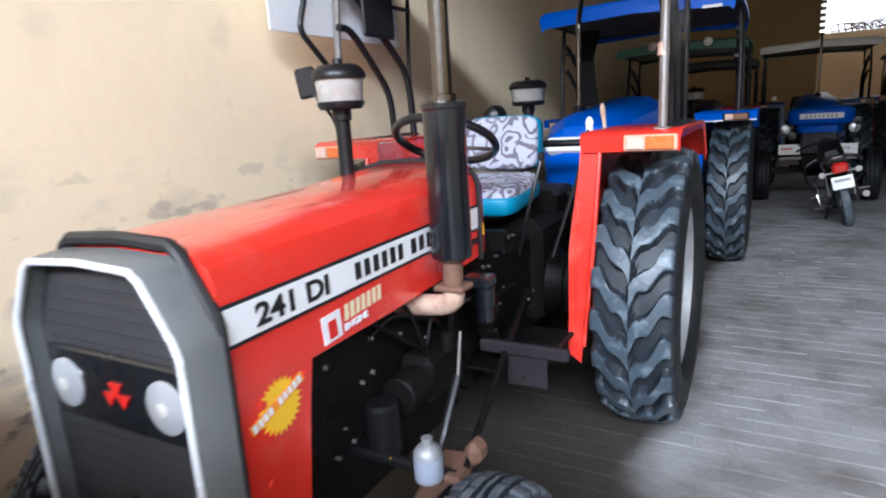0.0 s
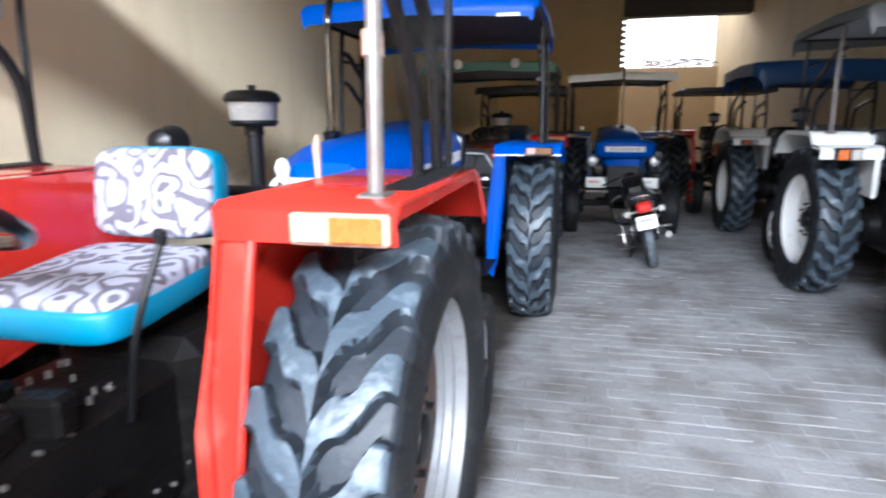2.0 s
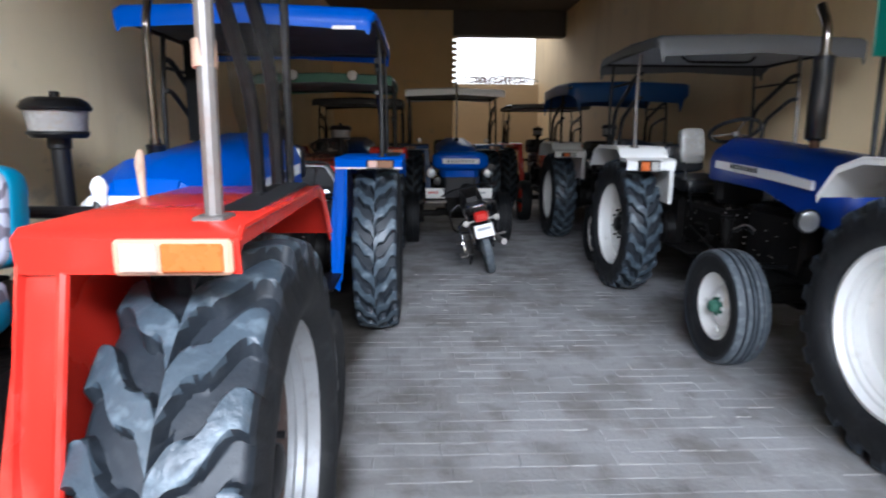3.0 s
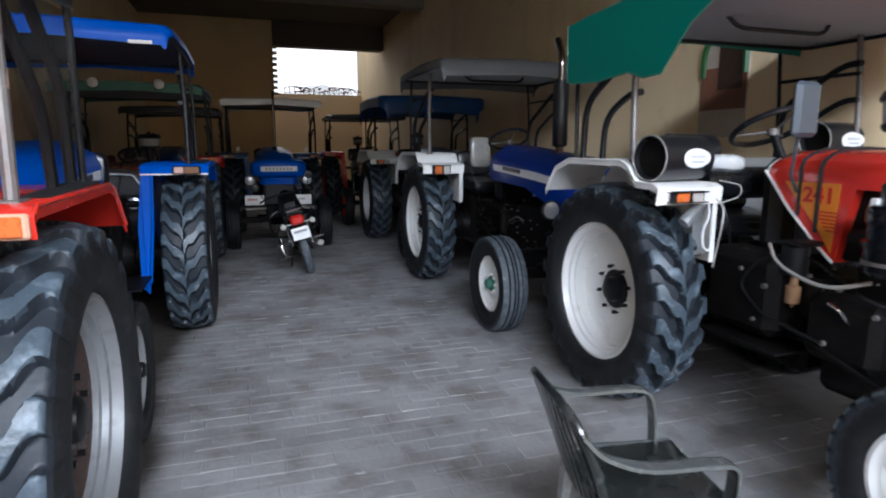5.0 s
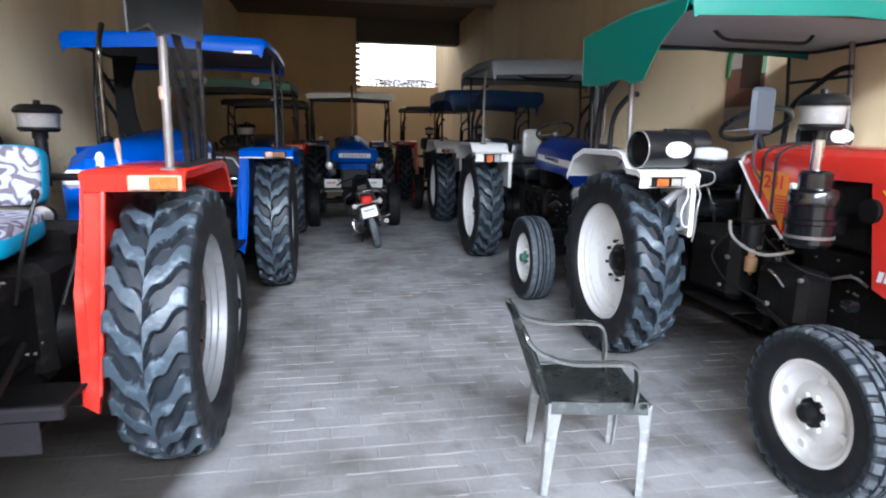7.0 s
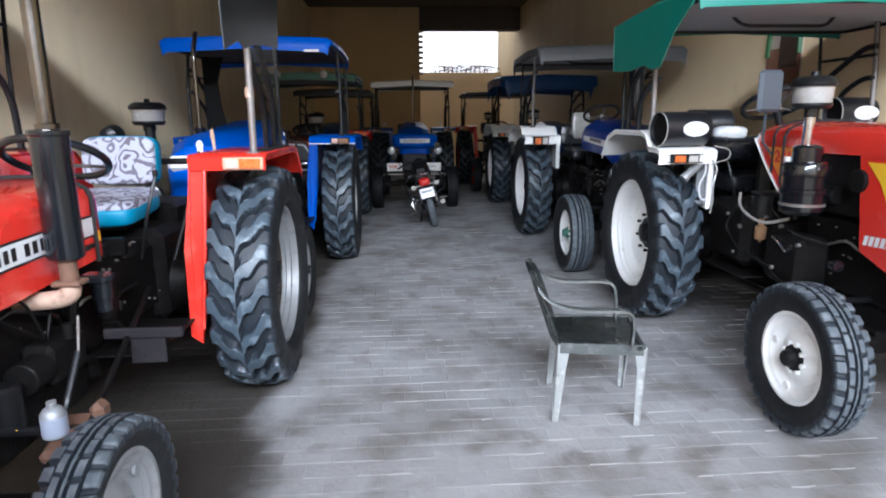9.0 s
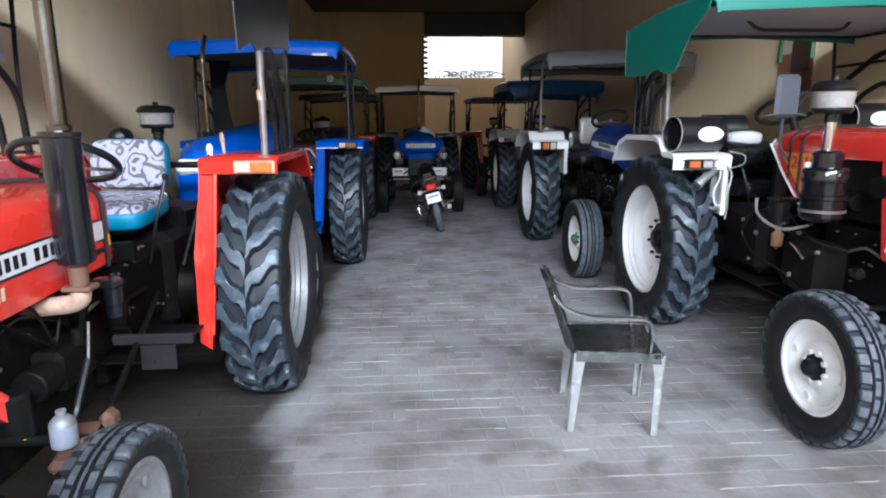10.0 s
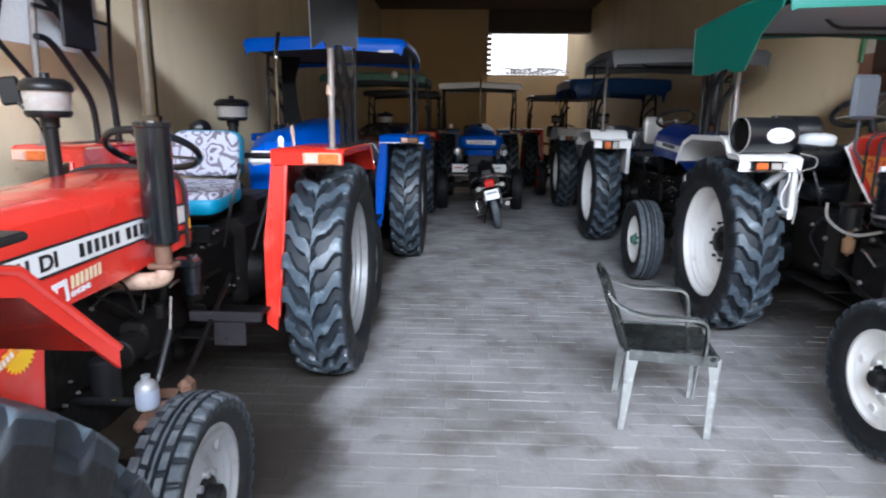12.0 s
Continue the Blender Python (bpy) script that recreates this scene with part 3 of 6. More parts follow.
def tyre_rows(hw, side, drop, crown, across, tread=1.0):
    rows = [(-hw * a, -1.0, r, 0.0) for a, r in side] + [(-hw * a, -1.0, r, k) for a, r, k in drop]
    rows += [(hw * tread * v, v, crown(abs(v)), 1.0) for v in (-0.98 + 1.96 * i / across for i in range(across + 1))]
    rows += [(hw * a, 1.0, r, k) for a, r, k in reversed(drop)] + [(hw * a, 1.0, r, 0.0) for a, r in reversed(side)]
    return np.array(rows)


def rear_tyre_data(R=0.655, hw=0.175, rim=0.37, lugs=22, lug_h=0.05):
    """One moulded carcass: bulged sidewalls and a crown with curved, blunt-nosed bars swept to both shoulders."""
    rc = R - lug_h
    prof = tyre_rows(hw, [(0.62, rim), (0.8, rim + 0.015), (0.97, rim + 0.045), (1.01, rim + 0.08), (0.99, rc - 0.088)],
                     [(0.95, rc - 0.066, 0.2), (0.91, rc - 0.044, 0.65), (0.875, rc - 0.026, 0.95)], lambda a: rc - 0.02 * a ** 2.6, 30, 0.86)
    step = 2 * np.pi / lugs
    twist = lambda a: 0.25 * (1 - (1 - a) ** 1.4) + 0.026 * np.sin(9.5 * a)

    def height(lat, th):
        out = 0
        for s in (-1, 1):
            q = s * lat
            ph = (th - np.where(q < 0, 0.62 * q, twist(np.abs(q)))) / step - (0.5 if s > 0 else 0.0)
            k = np.round(ph)
            d = np.abs(ph - k) * step * R * 0.78
            wide = 0.029 + 0.009 * np.clip(q * 1.3, 0, 1) + 0.013 * np.exp(-((q - 0.02) / 0.15) ** 2) + 0.0025 * np.sin(15 * q + 1.9 * k)
            out = np.maximum(out, smooth((wide + 0.005 - d) / 0.01) * smooth((q + 0.1) / 0.08))
        return out

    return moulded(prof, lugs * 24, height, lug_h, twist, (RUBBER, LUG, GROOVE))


def front_tyre_data(R=0.37, hw=0.085, rim=0.205, blocks=0, mat=None):
    """Ribbed steering tyre; with blocks the ribs are cut across and the shoulders are stepped."""
    g = 0.016
    rc = R - g
    prof = tyre_rows(hw, [(0.6, rim), (0.92, rim + 0.03), (1.0, rim + 0.075), (0.97, rc - 0.05)], [(1.0, rc - 0.042, 0.5), (1.02, rc - 0.024, 0.9)], lambda a: rc - 0.014 * a ** 3, 36)
    step = 2 * np.pi / blocks if blocks else 1.0
    twist = lambda a: (0.22 if blocks else 0.0) * step * a

    def height(lat, th):
        a = np.abs(lat)
        h = 1 - smooth((0.06 - np.abs(a - 0.13)) / 0.03) - smooth((0.06 - np.abs(a - 0.55)) / 0.03)
        h = h * np.ones_like(th)
        if blocks:
            ph = (th - twist(a)) / step + np.where(a > 0.55, 0.5, 0) + np.where(lat > 0, 0.25, 0)
            cut = smooth((0.11 + 0.07 * (a > 0.55) - np.abs(ph - np.round(ph))) / 0.07)
            h = h * (1 - cut * np.where(a > 0.55, 0.95, np.where(a > 0.13, 0.5, 0.25)))
        return h

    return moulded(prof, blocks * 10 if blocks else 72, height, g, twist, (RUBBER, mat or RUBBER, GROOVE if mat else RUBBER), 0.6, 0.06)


def rim_data(r, hw, colour, s, dish, disc=None, bolts=True):
    """A pressed wheel: flanged rim, dished disc set in from the outer face (towards s)."""
    m = Mesh()
    m.lathe([(s * hw * 0.62, r + 0.012), (s * hw * 0.72, r + 0.014), (s * hw * 0.74, r - 0.004), (s * hw * 0.6, r - 0.014), (s * hw * 0.52, r - 0.02), (s * hw * 0.48, r - 0.036), (s * hw * 0.34, r - 0.04), (s * hw * 0.3, r - 0.054), (s * hw * 0.1, r - 0.058),
             (-s * hw * 0.4, r - 0.03), (-s * hw * 0.7, r + 0.012), (-s * hw * 0.62, r + 0.02), (0, r - 0.02)], 44, closed=True)
    d = s * (hw * 0.5 - dish)
    m.lathe([(d + s * 0.02, r - 0.035), (d + s * 0.008, r * 0.8), (d - s * 0.012, r * 0.62), (d, r * 0.5), (d + s * 0.012, r * 0.42), (d + s * 0.012, 0.02), (d - s * 0.004, 0.02), (d - s * 0.03, r * 0.6), (d, r - 0.03)], 44, closed=True, mat=1)
    if bolts:
        for i in range(8):
            t = 2 * math.pi * i / 8
            m.cyl((d + s * 0.02, r * 0.34 * math.cos(t), r * 0.34 * math.sin(t)), 0.013, 0.022, "x", 8, mat=1)
    for i in range(4):
        t = 2 * math.pi * (i + 0.5) / 4
        m.cyl((d + s * 0.012, r * 0.76 * math.cos(t), r * 0.76 * math.sin(t)), 0.022, 0.012, "x", 10, mat=1)
    return m.data("wheel", colour, disc or colour, sharp=40)


CACHE = {}


def cached(key, make):
    if key not in CACHE:
        CACHE[key] = make()
    return CACHE[key]


def wheel(parent, kind, x, y, s, R, hw, r, colour, dish, hub=BLACK, blocks=0, tyre_mat=None, turn=0.0, disc=None):
    name = "rear_wheel" if kind == "rear" else "front_wheel"
    w = part(name, cached((kind, "rim", R, r, colour.name, s, dish, disc), lambda: rim_data(r, hw, colour, s, dish, disc)), colour, parent, loc=(x, y, R - (0.012 if kind == "rear" else 0.004)))
    w.rotation_euler = (0.35 * x + y, 0, turn)
    if kind == "rear":
        d = cached(("rt", R, hw, r), lambda: rear_tyre_data(R, hw, r + 0.01))
    else:
        d = cached(("ft", R, hw, blocks, tyre_mat), lambda: front_tyre_data(R, hw, r, blocks, tyre_mat))
    part("tyre", d, RUBBER, w)
    dd = s * (hw * 0.5 - dish)
    h = Mesh()
    rr = r * 0.2
    h.lathe([(dd - s * 0.02, rr * 1.5), (dd + s * 0.025, rr * 1.5), (dd + s * 0.03, rr), (dd + s * 0.065, rr * 0.9), (dd + s * 0.075, rr * 0.6), (dd + s * 0.075, 0.004)], 18)
    hb = part("hub", h, hub, w)
    if kind == "rear":
        bolt = cached(("bolt", s), lambda: Mesh().cyl((s * 0.02, 0, 0), 0.012, 0.04, "x", 8).data("wheel_bolt", hub))
        for i in range(8):
            t = 2 * math.pi * i / 8
            part("wheel_bolt", bolt, hub, w, loc=(dd + s * 0.015, rr * 1.75 * math.cos(t), rr * 1.75 * math.sin(t)))
    return w


# ---- tractor pieces ----
def fender_trim(fender, s, xi, xo, line):
    """White painted line along the lower front edge of a mudguard."""
    return part("trim_line", Mesh().box((s * (xi + xo) / 2, line[0][0] - 0.003, line[0][1] + 0.004), (xo - xi, 0.006, 0.01)), DECAL, fender)


def fender_parts(tr, s, xi, xo, colour, style, lamp_x, mat_top=True, tail=0.0, lens=None, lamp_h=0.062):
    """One mudguard: inner plate, top shell with front face and rear flap, and its lamp. s is the side."""
    if style == "square":
        line = [(-0.47, 1.308), (-0.475, 1.372), (-0.45, 1.388), (0.35, 1.392), (0.43, 1.37), (0.6, 1.21)]
    else:
        line = [(-0.62, 1.24), (-0.63, 1.325), (-0.585, 1.345), (-0.44, 1.35), (-0.37, 1.43), (-0.3, 1.455), (0.25, 1.455), (0.42, 1.40), (0.55, 1.24)]
    line = [(y - tail if y > 0 else y, z) for y, z in line]
    g = Mesh().slab(line, s * xi, s * xo, 0.006)
    # outer lip
    lip = [(y, z) for y, z in line[1:]]
    g.prism(lip + [(y, z - 0.032) for y, z in reversed(lip)], s * xo, s * (xo - 0.006))
    g.tube([(s * xo, y, z) for y, z in lip], 0.006, 6)
    fender = part("fender", g, colour, tr)
    n = Mesh()
    if style == "square":
        plate = [(-0.46, 1.375), (0.38, 1.38), (0.58, 1.16), (0.62, 0.7), (0.3, 0.55), (0.05, 0.85), (-0.28, 0.78), (-0.5, 0.40), (-0.56, 0.46), (-0.56, 0.95)]
    else:
        plate = [(-0.6, 1.33), (-0.44, 1.35), (-0.34, 1.44), (0.3, 1.45), (0.55, 1.24), (0.6, 0.7), (0.3, 0.55), (0.05, 0.85), (-0.28, 0.93), (-0.56, 0.925), (-0.6, 0.95)]
    plate = [(y - tail if y > 0.2 else y, z) for y, z in plate]
    n.prism(plate, s * xi, s * (xi + 0.006))
    if style == "square":
        face = [(0.0, 1.33), (0.075, 1.33), (0.07, 1.1), (0.05, 0.75), (0.02, 0.42), (-0.035, 0.46), (-0.03, 0.92)]
        fy = lambda z, d: -0.455 - 0.1 * min(1, (1.3 - z) / 0.4) + d
        n.put([(s * (xi + a), fy(z, d), z) for d in (0, 0.007) for a, z in face], [tuple(range(7)), tuple(range(13, 6, -1))] + [(k, (k + 1) % 7, 7 + (k + 1) % 7, 7 + k) for k in range(7)])
        n.tube([(s * (xi + 0.075), -0.46, 1.31), (s * (xi + 0.07), -0.54, 0.95), (s * (xi + 0.03), -0.555, 0.5)], 0.011, 8)
    else:
        n.box((s * (xi + 0.035), -0.62, 1.09), (0.03, 0.012, 0.32), 0.004)
    part("fender_plate", n, colour, fender)
    if mat_top and style == "square":
        part("rubber_mat", Mesh().box((s * (xo - 0.08), 0.05, 1.39), (0.1, 0.62, 0.012), 0.004, rot=(1.4, 0, 0)), SEAL, fender, "black rubber strip")
    y0 = line[1][0] - 0.012
    z0 = line[0][1] + (0.034 if style == "square" else 0.04)
    lm = part("indicator_lamp", Mesh().box((lamp_x, y0, z0), (0.2, 0.022, lamp_h), 0.006), (fender_trim(fender, s, xi, xo, line) and BLACK) if lens else (LAMPCASE if style == "square" else BLACK), fender)
    flip = 1 if style == "square" else -1
    part("clear_lens", Mesh().box((lamp_x - 0.055 * flip, y0 - 0.012, z0), (0.065, 0.012, lamp_h - 0.012), 0.004), PINKLENS if style == "square" else CLEARLENS, lm)
    part("orange_lens", Mesh().box((lamp_x + 0.035 * flip, y0 - 0.012, z0), (0.105 if style == "square" else 0.075, 0.012, lamp_h - 0.012), 0.004), lens or ORANGE, lm, "" if lens else "orange ribbed lens")
    if style != "square":
        gd = Mesh()
        for k in (-0.42 * lamp_h, 0.42 * lamp_h):
            gd.tube(bend([(lamp_x - 0.115, y0 + 0.01, z0 + k), (lamp_x - 0.115, y0 - 0.03, z0 + k), (lamp_x + 0.115, y0 - 0.03, z0 + k), (lamp_x + 0.115, y0 + 0.01, z0 + k)], 0.02), 0.0028, 6)
        part("lamp_guard", gd, BLACK, lm)
    return fender


def canopy_parts(tr, c):
    """A canopy of bent sheet on tubular posts with curved side braces."""
    z, y0, y1, hw = c["z"], c["y0"], c["y1"], c["hw"]
    col, lining, px = c["col"], c.get("lining", GREYCLOTH), c.get("px", 0.8)
    fy, ry, fz = c.get("fy", -0.36), c.get("ry", 0.42), c.get("fz", 1.38)
    th = c.get("th", 0.1)
    top = Mesh()
    rings = []
    k = c.get("ins", 0.02)
    for y, dz, ins in ((y0, -th * 0.75, k), (y0 + 0.01, -th * 0.2, k * 0.7), (y0 + 0.03, -th * 0.06, k * 0.4), (y0 + 0.08, 0.0, k * 0.12), ((y0 + y1) / 2, 0.025, 0.0), (y1 - 0.1, 0.0, 0.0), (y1 - 0.01, -th * 0.3, 0.01), (y1, -th * 0.75, 0.02)):
        w = hw - ins
        rings.append([(-w, y, z + dz - th * 0.55), (-w, y, z + dz - 0.03), (-w + 0.05, y, z + dz), (0, y, z + dz + 0.025), (w - 0.05, y, z + dz), (w, y, z + dz - 0.03), (w, y, z + dz - th * 0.55),
                      (w - 0.012, y, z + dz - th * 0.55), (w - 0.03, y, z + dz - 0.045), (0, y, z + dz - 0.01), (-w + 0.03, y, z + dz - 0.045), (-w + 0.012, y, z + dz - th * 0.55)])
    top.loft(rings)
    roof = part("canopy", top, col, tr)
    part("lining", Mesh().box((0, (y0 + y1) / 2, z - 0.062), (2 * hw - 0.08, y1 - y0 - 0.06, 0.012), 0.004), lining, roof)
    rail = Mesh().tube(bend([(-hw + 0.03, y0 + 0.04, z - 0.075), (hw - 0.03, y0 + 0.04, z - 0.075), (hw - 0.03, y1 - 0.04, z - 0.075), (-hw + 0.03, y1 - 0.04, z - 0.075), (-hw + 0.03, y0 + 0.04, z - 0.075)], 0.08), 0.015, 8)
    part("roof_rail", rail, BLACK, roof)
    if c.get("hoop", True):
        yh = (y0 + y1) / 2 + c.get("hoop_y", 0)
        part("grab_hoop", Mesh().tube(bend([(-0.36, yh, z - 0.06), (-0.3, yh - 0.02, z - 0.125), (0.3, yh - 0.02, z - 0.125), (0.36, yh, z - 0.06)], 0.07), 0.012, 8), BLACK, roof)
    pm = c.get("post", STEEL)
    for s in (-1, 1):
        for yb, yt, rad in ((fy, c.get("fyt", fy + 0.04), 0.018), (ry, ry + 0.03, 0.013)):
            part("post", Mesh().tube([(s * px, yb, fz), (s * px, (yb + yt) / 2, (fz + z) / 2), (s * (px - 0.02), yt, z - 0.06)], rad, 10).box((s * px, yb, fz + 0.008), (0.06, 0.08, 0.016), 0.004), pm if yb == fy else c.get("post2", BLACK), tr)
        if c.get("braces", True):
            q = s * (px - 0.03)
            yb = ry - 0.02
            part("side_brace", Mesh().tube(bend([(q, fy, z - 0.24), (q, fy + 0.12, z - 0.24), (q, yb - 0.03, fz + 0.36), (q, yb - 0.01, fz)], 0.13), 0.021, 8), BLACK, tr)
            part("side_brace", Mesh().tube(bend([(q, fy, z - 0.46), (q, fy + 0.1, z - 0.46), (q, yb - 0.25, fz + 0.26), (q, yb - 0.23, fz)], 0.11), 0.019, 8), BLACK, tr)
            part("side_brace", Mesh().tube([(q, fy, z - 0.3), (q, yb + 0.02, z - 0.3)], 0.012, 8), BLACK, tr)
    return roof


def engine_parts(tr, wb, hood_rear):
    """Everything dark between bonnet and ground: block, gearbox, axle housings, steering, pipes."""
    e = Mesh().box((0, -wb + 0.42, 0.78), (0.34, 0.72, 0.44), 0.03)
    part("oil_sump", Mesh().box((0, -wb + 0.5, 0.46), (0.3, 0.86, 0.26), 0.04), CAST, tr)
    block = part("engine_block", e, CAST, tr)
    for i in range(3):
        part("cylinder_head", Mesh().box((0.0, -wb + 0.2 + 0.22 * i, 1.0), (0.28, 0.18, 0.1), 0.02), CAST, block)
    for i in range(3):
        part("injector_pipe", Mesh().tube(bend([(0.16, -wb + 0.2 + 0.2 * i, 0.98), (0.24, -wb + 0.24 + 0.18 * i, 0.94), (0.25, -wb + 0.5, 0.76), (0.2, -wb + 0.55, 0.7)], 0.05), 0.006, 6), CAST, block)
    part("injection_pump", Mesh().box((0.24, -wb + 0.55, 0.68), (0.12, 0.24, 0.16), 0.02).cyl((0.25, -wb + 0.38, 0.68), 0.06, 0.12, "y").cyl((0.3, -wb + 0.55, 0.78), 0.02, 0.06), CAST, block)
    for i, x in enumerate((0.27, -0.27)):
        part("fuel_filter", Mesh().cyl((x, -wb + 0.9, 0.8), 0.045, 0.16).cyl((x, -wb + 0.9, 0.7), 0.03, 0.05).box((x, -wb + 0.9, 0.89), (0.09, 0.1, 0.03), 0.008), CAST, block)
    g = Mesh().box((0, -0.5, 0.72), (0.36, 0.95, 0.4), 0.04)
    part("gearbox_sump", Mesh().box((0, -0.45, 0.47), (0.3, 0.9, 0.2), 0.03), CAST, tr)
    part("rear_housing", Mesh().box((0, 0.02, 0.7), (0.46, 0.5, 0.54), 0.05), CAST, tr)
    gb = part("gearbox", g, CAST, tr)
    part("axle_housing", Mesh().lathe([(-0.55, 0.1), (-0.3, 0.13), (-0.2, 0.2), (0.2, 0.2), (0.3, 0.13), (0.55, 0.1)], 24, (0, 0, 0.62)), CAST, gb)
    for s in (-1, 1):
        part("brake_drum", Mesh().cyl((s * 0.36, 0, 0.62), 0.17, 0.1, "x", 28, 0.015), CAST, gb)
        part("footboard", Mesh().box((s * 0.34, -0.78, 0.55), (0.28, 0.5, 0.012), 0.004).tube([(s * 0.48, -1.03, 0.55), (s * 0.48, -0.53, 0.55)], 0.01, 6), CAST, tr)
        part("pedal", Mesh().tube(bend([(s * 0.22, -0.55, 0.75), (s * 0.26, -0.85, 0.78), (s * 0.3, -1.0, 0.66)], 0.06), 0.011, 8).box((s * 0.3, -1.0, 0.68), (0.08, 0.012, 0.06), 0.004, rot=(30, 0, 0)), CAST, tr)
        part("drag_link", Mesh().tube([(s * 0.3, -0.6, 0.74), (s * 0.52, -wb + 0.12, 0.52)], 0.013, 8), CAST, tr)
        part("lever", Mesh().tube(bend([(s * 0.2, -0.42, 0.85), (s * 0.27, -0.45, 1.1), (s * 0.3, -0.38, 1.28)], 0.08), 0.009, 8).lathe([(-0.02, 0.01), (0, 0.016), (0.015, 0.014), (0.02, 0.006)], 12, (s * 0.3, -0.38, 1.29), "z"), BLACK, tr)
    rnd = random.Random(int(wb * 100) + 7)
    bolts = Mesh()
    for k in range(90):
        s = 1 if k % 2 else -1
        yy = rnd.uniform(-wb + 0.1, -0.1)
        bolts.cyl((s * (0.182 if yy > -0.95 else 0.173), yy, rnd.uniform(0.56, 0.95)), rnd.uniform(0.004, 0.008), 0.018, "x", 6)
    for k in range(26):
        bolts.cyl((rnd.uniform(-0.16, 0.16), rnd.uniform(-0.95, -0.3), 0.928), rnd.uniform(0.004, 0.008), 0.02, "z", 6)
    for k in range(6):
        part("control_box", Mesh().box((rnd.uniform(-0.14, 0.16), rnd.uniform(-0.85, -0.3), 0.95), (rnd.uniform(0.05, 0.12), rnd.uniform(0.05, 0.14), rnd.uniform(0.04, 0.1)), 0.012, rot=(0, 0, rnd.uniform(-20, 20))), CAST, gb)
    for k in range(5):
        s = 1 if k % 2 else -1
        y0, z0 = rnd.uniform(-wb + 0.3, -0.9), rnd.uniform(0.6, 0.9)
        part("oil_pipe", Mesh().tube(bend([(s * 0.18, y0, z0), (s * 0.22, y0 + 0.05, z0 + 0.05), (s * 0.23, y0 + 0.3, z0 - 0.05), (s * 0.18, y0 + 0.4, z0 - 0.12)], 0.05), 0.008, 6), BLACK if k % 3 else STEEL, gb)
    tagged(part("bolt_head", bolts, STEEL, gb), kind="stuff")
    part("oil_filter", Mesh().cyl((0.24, -wb + 0.25, 0.62), 0.05, 0.16, "z", 18, 0.01), BLACK, gb)
    part("clutch_cover", Mesh().cyl((0.17, -0.95, 0.72), 0.16, 0.06, "x", 24, 0.015), CAST, gb)
    part("lift_housing", Mesh().box((0, 0.3, 0.98), (0.4, 0.4, 0.18), 0.03).tube([(-0.42, 0.36, 1.02), (0.42, 0.36, 1.02)], 0.03, 12), CAST, tr)
    for s in (-1, 1):
        part("lift_arm", Mesh().box((s * 0.36, 0.55, 1.02), (0.04, 0.4, 0.06), 0.01, rot=(-8, 0, 0)).tube([(s * 0.36, 0.7, 1.0), (s * 0.36, 0.85, 0.5)], 0.015, 8).box((s * 0.33, 0.55, 0.45), (0.03, 0.7, 0.07), 0.01), CAST, tr)
    part("drawbar", Mesh().box((0, 0.5, 0.4), (0.09, 0.7, 0.03), 0.006), CAST, tr)
    return block


def front_axle(tr, wb, ht, R):
    part("front_axle", Mesh().box((0, -wb, R + 0.08), (0.98 * ht, 0.1, 0.11), 0.012).box((0, -wb, R + 0.2), (0.3, 0.26, 0.16), 0.02).box((0, -wb - 0.1, R + 0.28), (0.34, 0.3, 0.06), 0.015), CAST, tr)
    for s in (-1, 1):
        st = part("steering_knuckle", Mesh().box((s * 0.62 * ht, -wb, R + 0.06), (0.5 * ht, 0.085, 0.085), 0.012).cyl((s * (ht - 0.12), -wb, R + 0.06), 0.04, 0.26).tube([(s * (ht - 0.12), -wb, R), (s * ht, -wb, R - 0.02)], 0.035, 12).box((s * (ht - 0.15), -wb + 0.1, R + 0.2), (0.05, 0.24, 0.035), 0.01), CAST, tr)
        part("spindle_nut", Mesh().cyl((s * (ht - 0.12), -wb, R + 0.22), 0.022, 0.05, "z", 8), STEEL, st)
        part("steering_arm", Mesh().box((s * (ht - 0.16), -wb + 0.2, R + 0.21), (0.06, 0.07, 0.05), 0.01), RUST, st)
    part("tie_rod", Mesh().tube([(-ht + 0.16, -wb + 0.2, R + 0.22), (ht - 0.16, -wb + 0.2, R + 0.22)], 0.017, 10), BLACK, tr)


def seat_parts(tr, x, colour_cloth, colour_side, y=0.0, z=1.04):
    z += 0.045
    cushion = part("seat_cushion", Mesh().pillow((x, y - 0.18, z), (0.45, 0.48, 0.11), rot=(6, 0, 0)), colour_side, tr)
    part("cushion_cover", Mesh().pillow((x, y - 0.175, z + 0.03), (0.444, 0.47, 0.1), rot=(6, 0, 0)), colour_cloth, cushion, "printed floral cloth cover" if colour_cloth is FLORAL else "")
    b = part("seat_back", Mesh().pillow((x - 0.03, y + 0.14, z + 0.24), (0.43, 0.11, 0.29), rot=(-8, 0, 0)), colour_side, tr)
    part("back_cover", Mesh().pillow((x - 0.03, y + 0.116, z + 0.24), (0.418, 0.105, 0.282), rot=(-8, 0, 0)), colour_cloth, b)
    part("seat_bracket", Mesh().box((x, y - 0.1, z - 0.1), (0.24, 0.3, 0.03), 0.008).tube([(x - 0.1, y, z - 0.1), (x - 0.1, y + 0.02, z - 0.24)], 0.015, 8).tube([(x + 0.1, y, z - 0.1), (x + 0.1, y + 0.02, z - 0.24)], 0.015, 8), BLACK, tr)


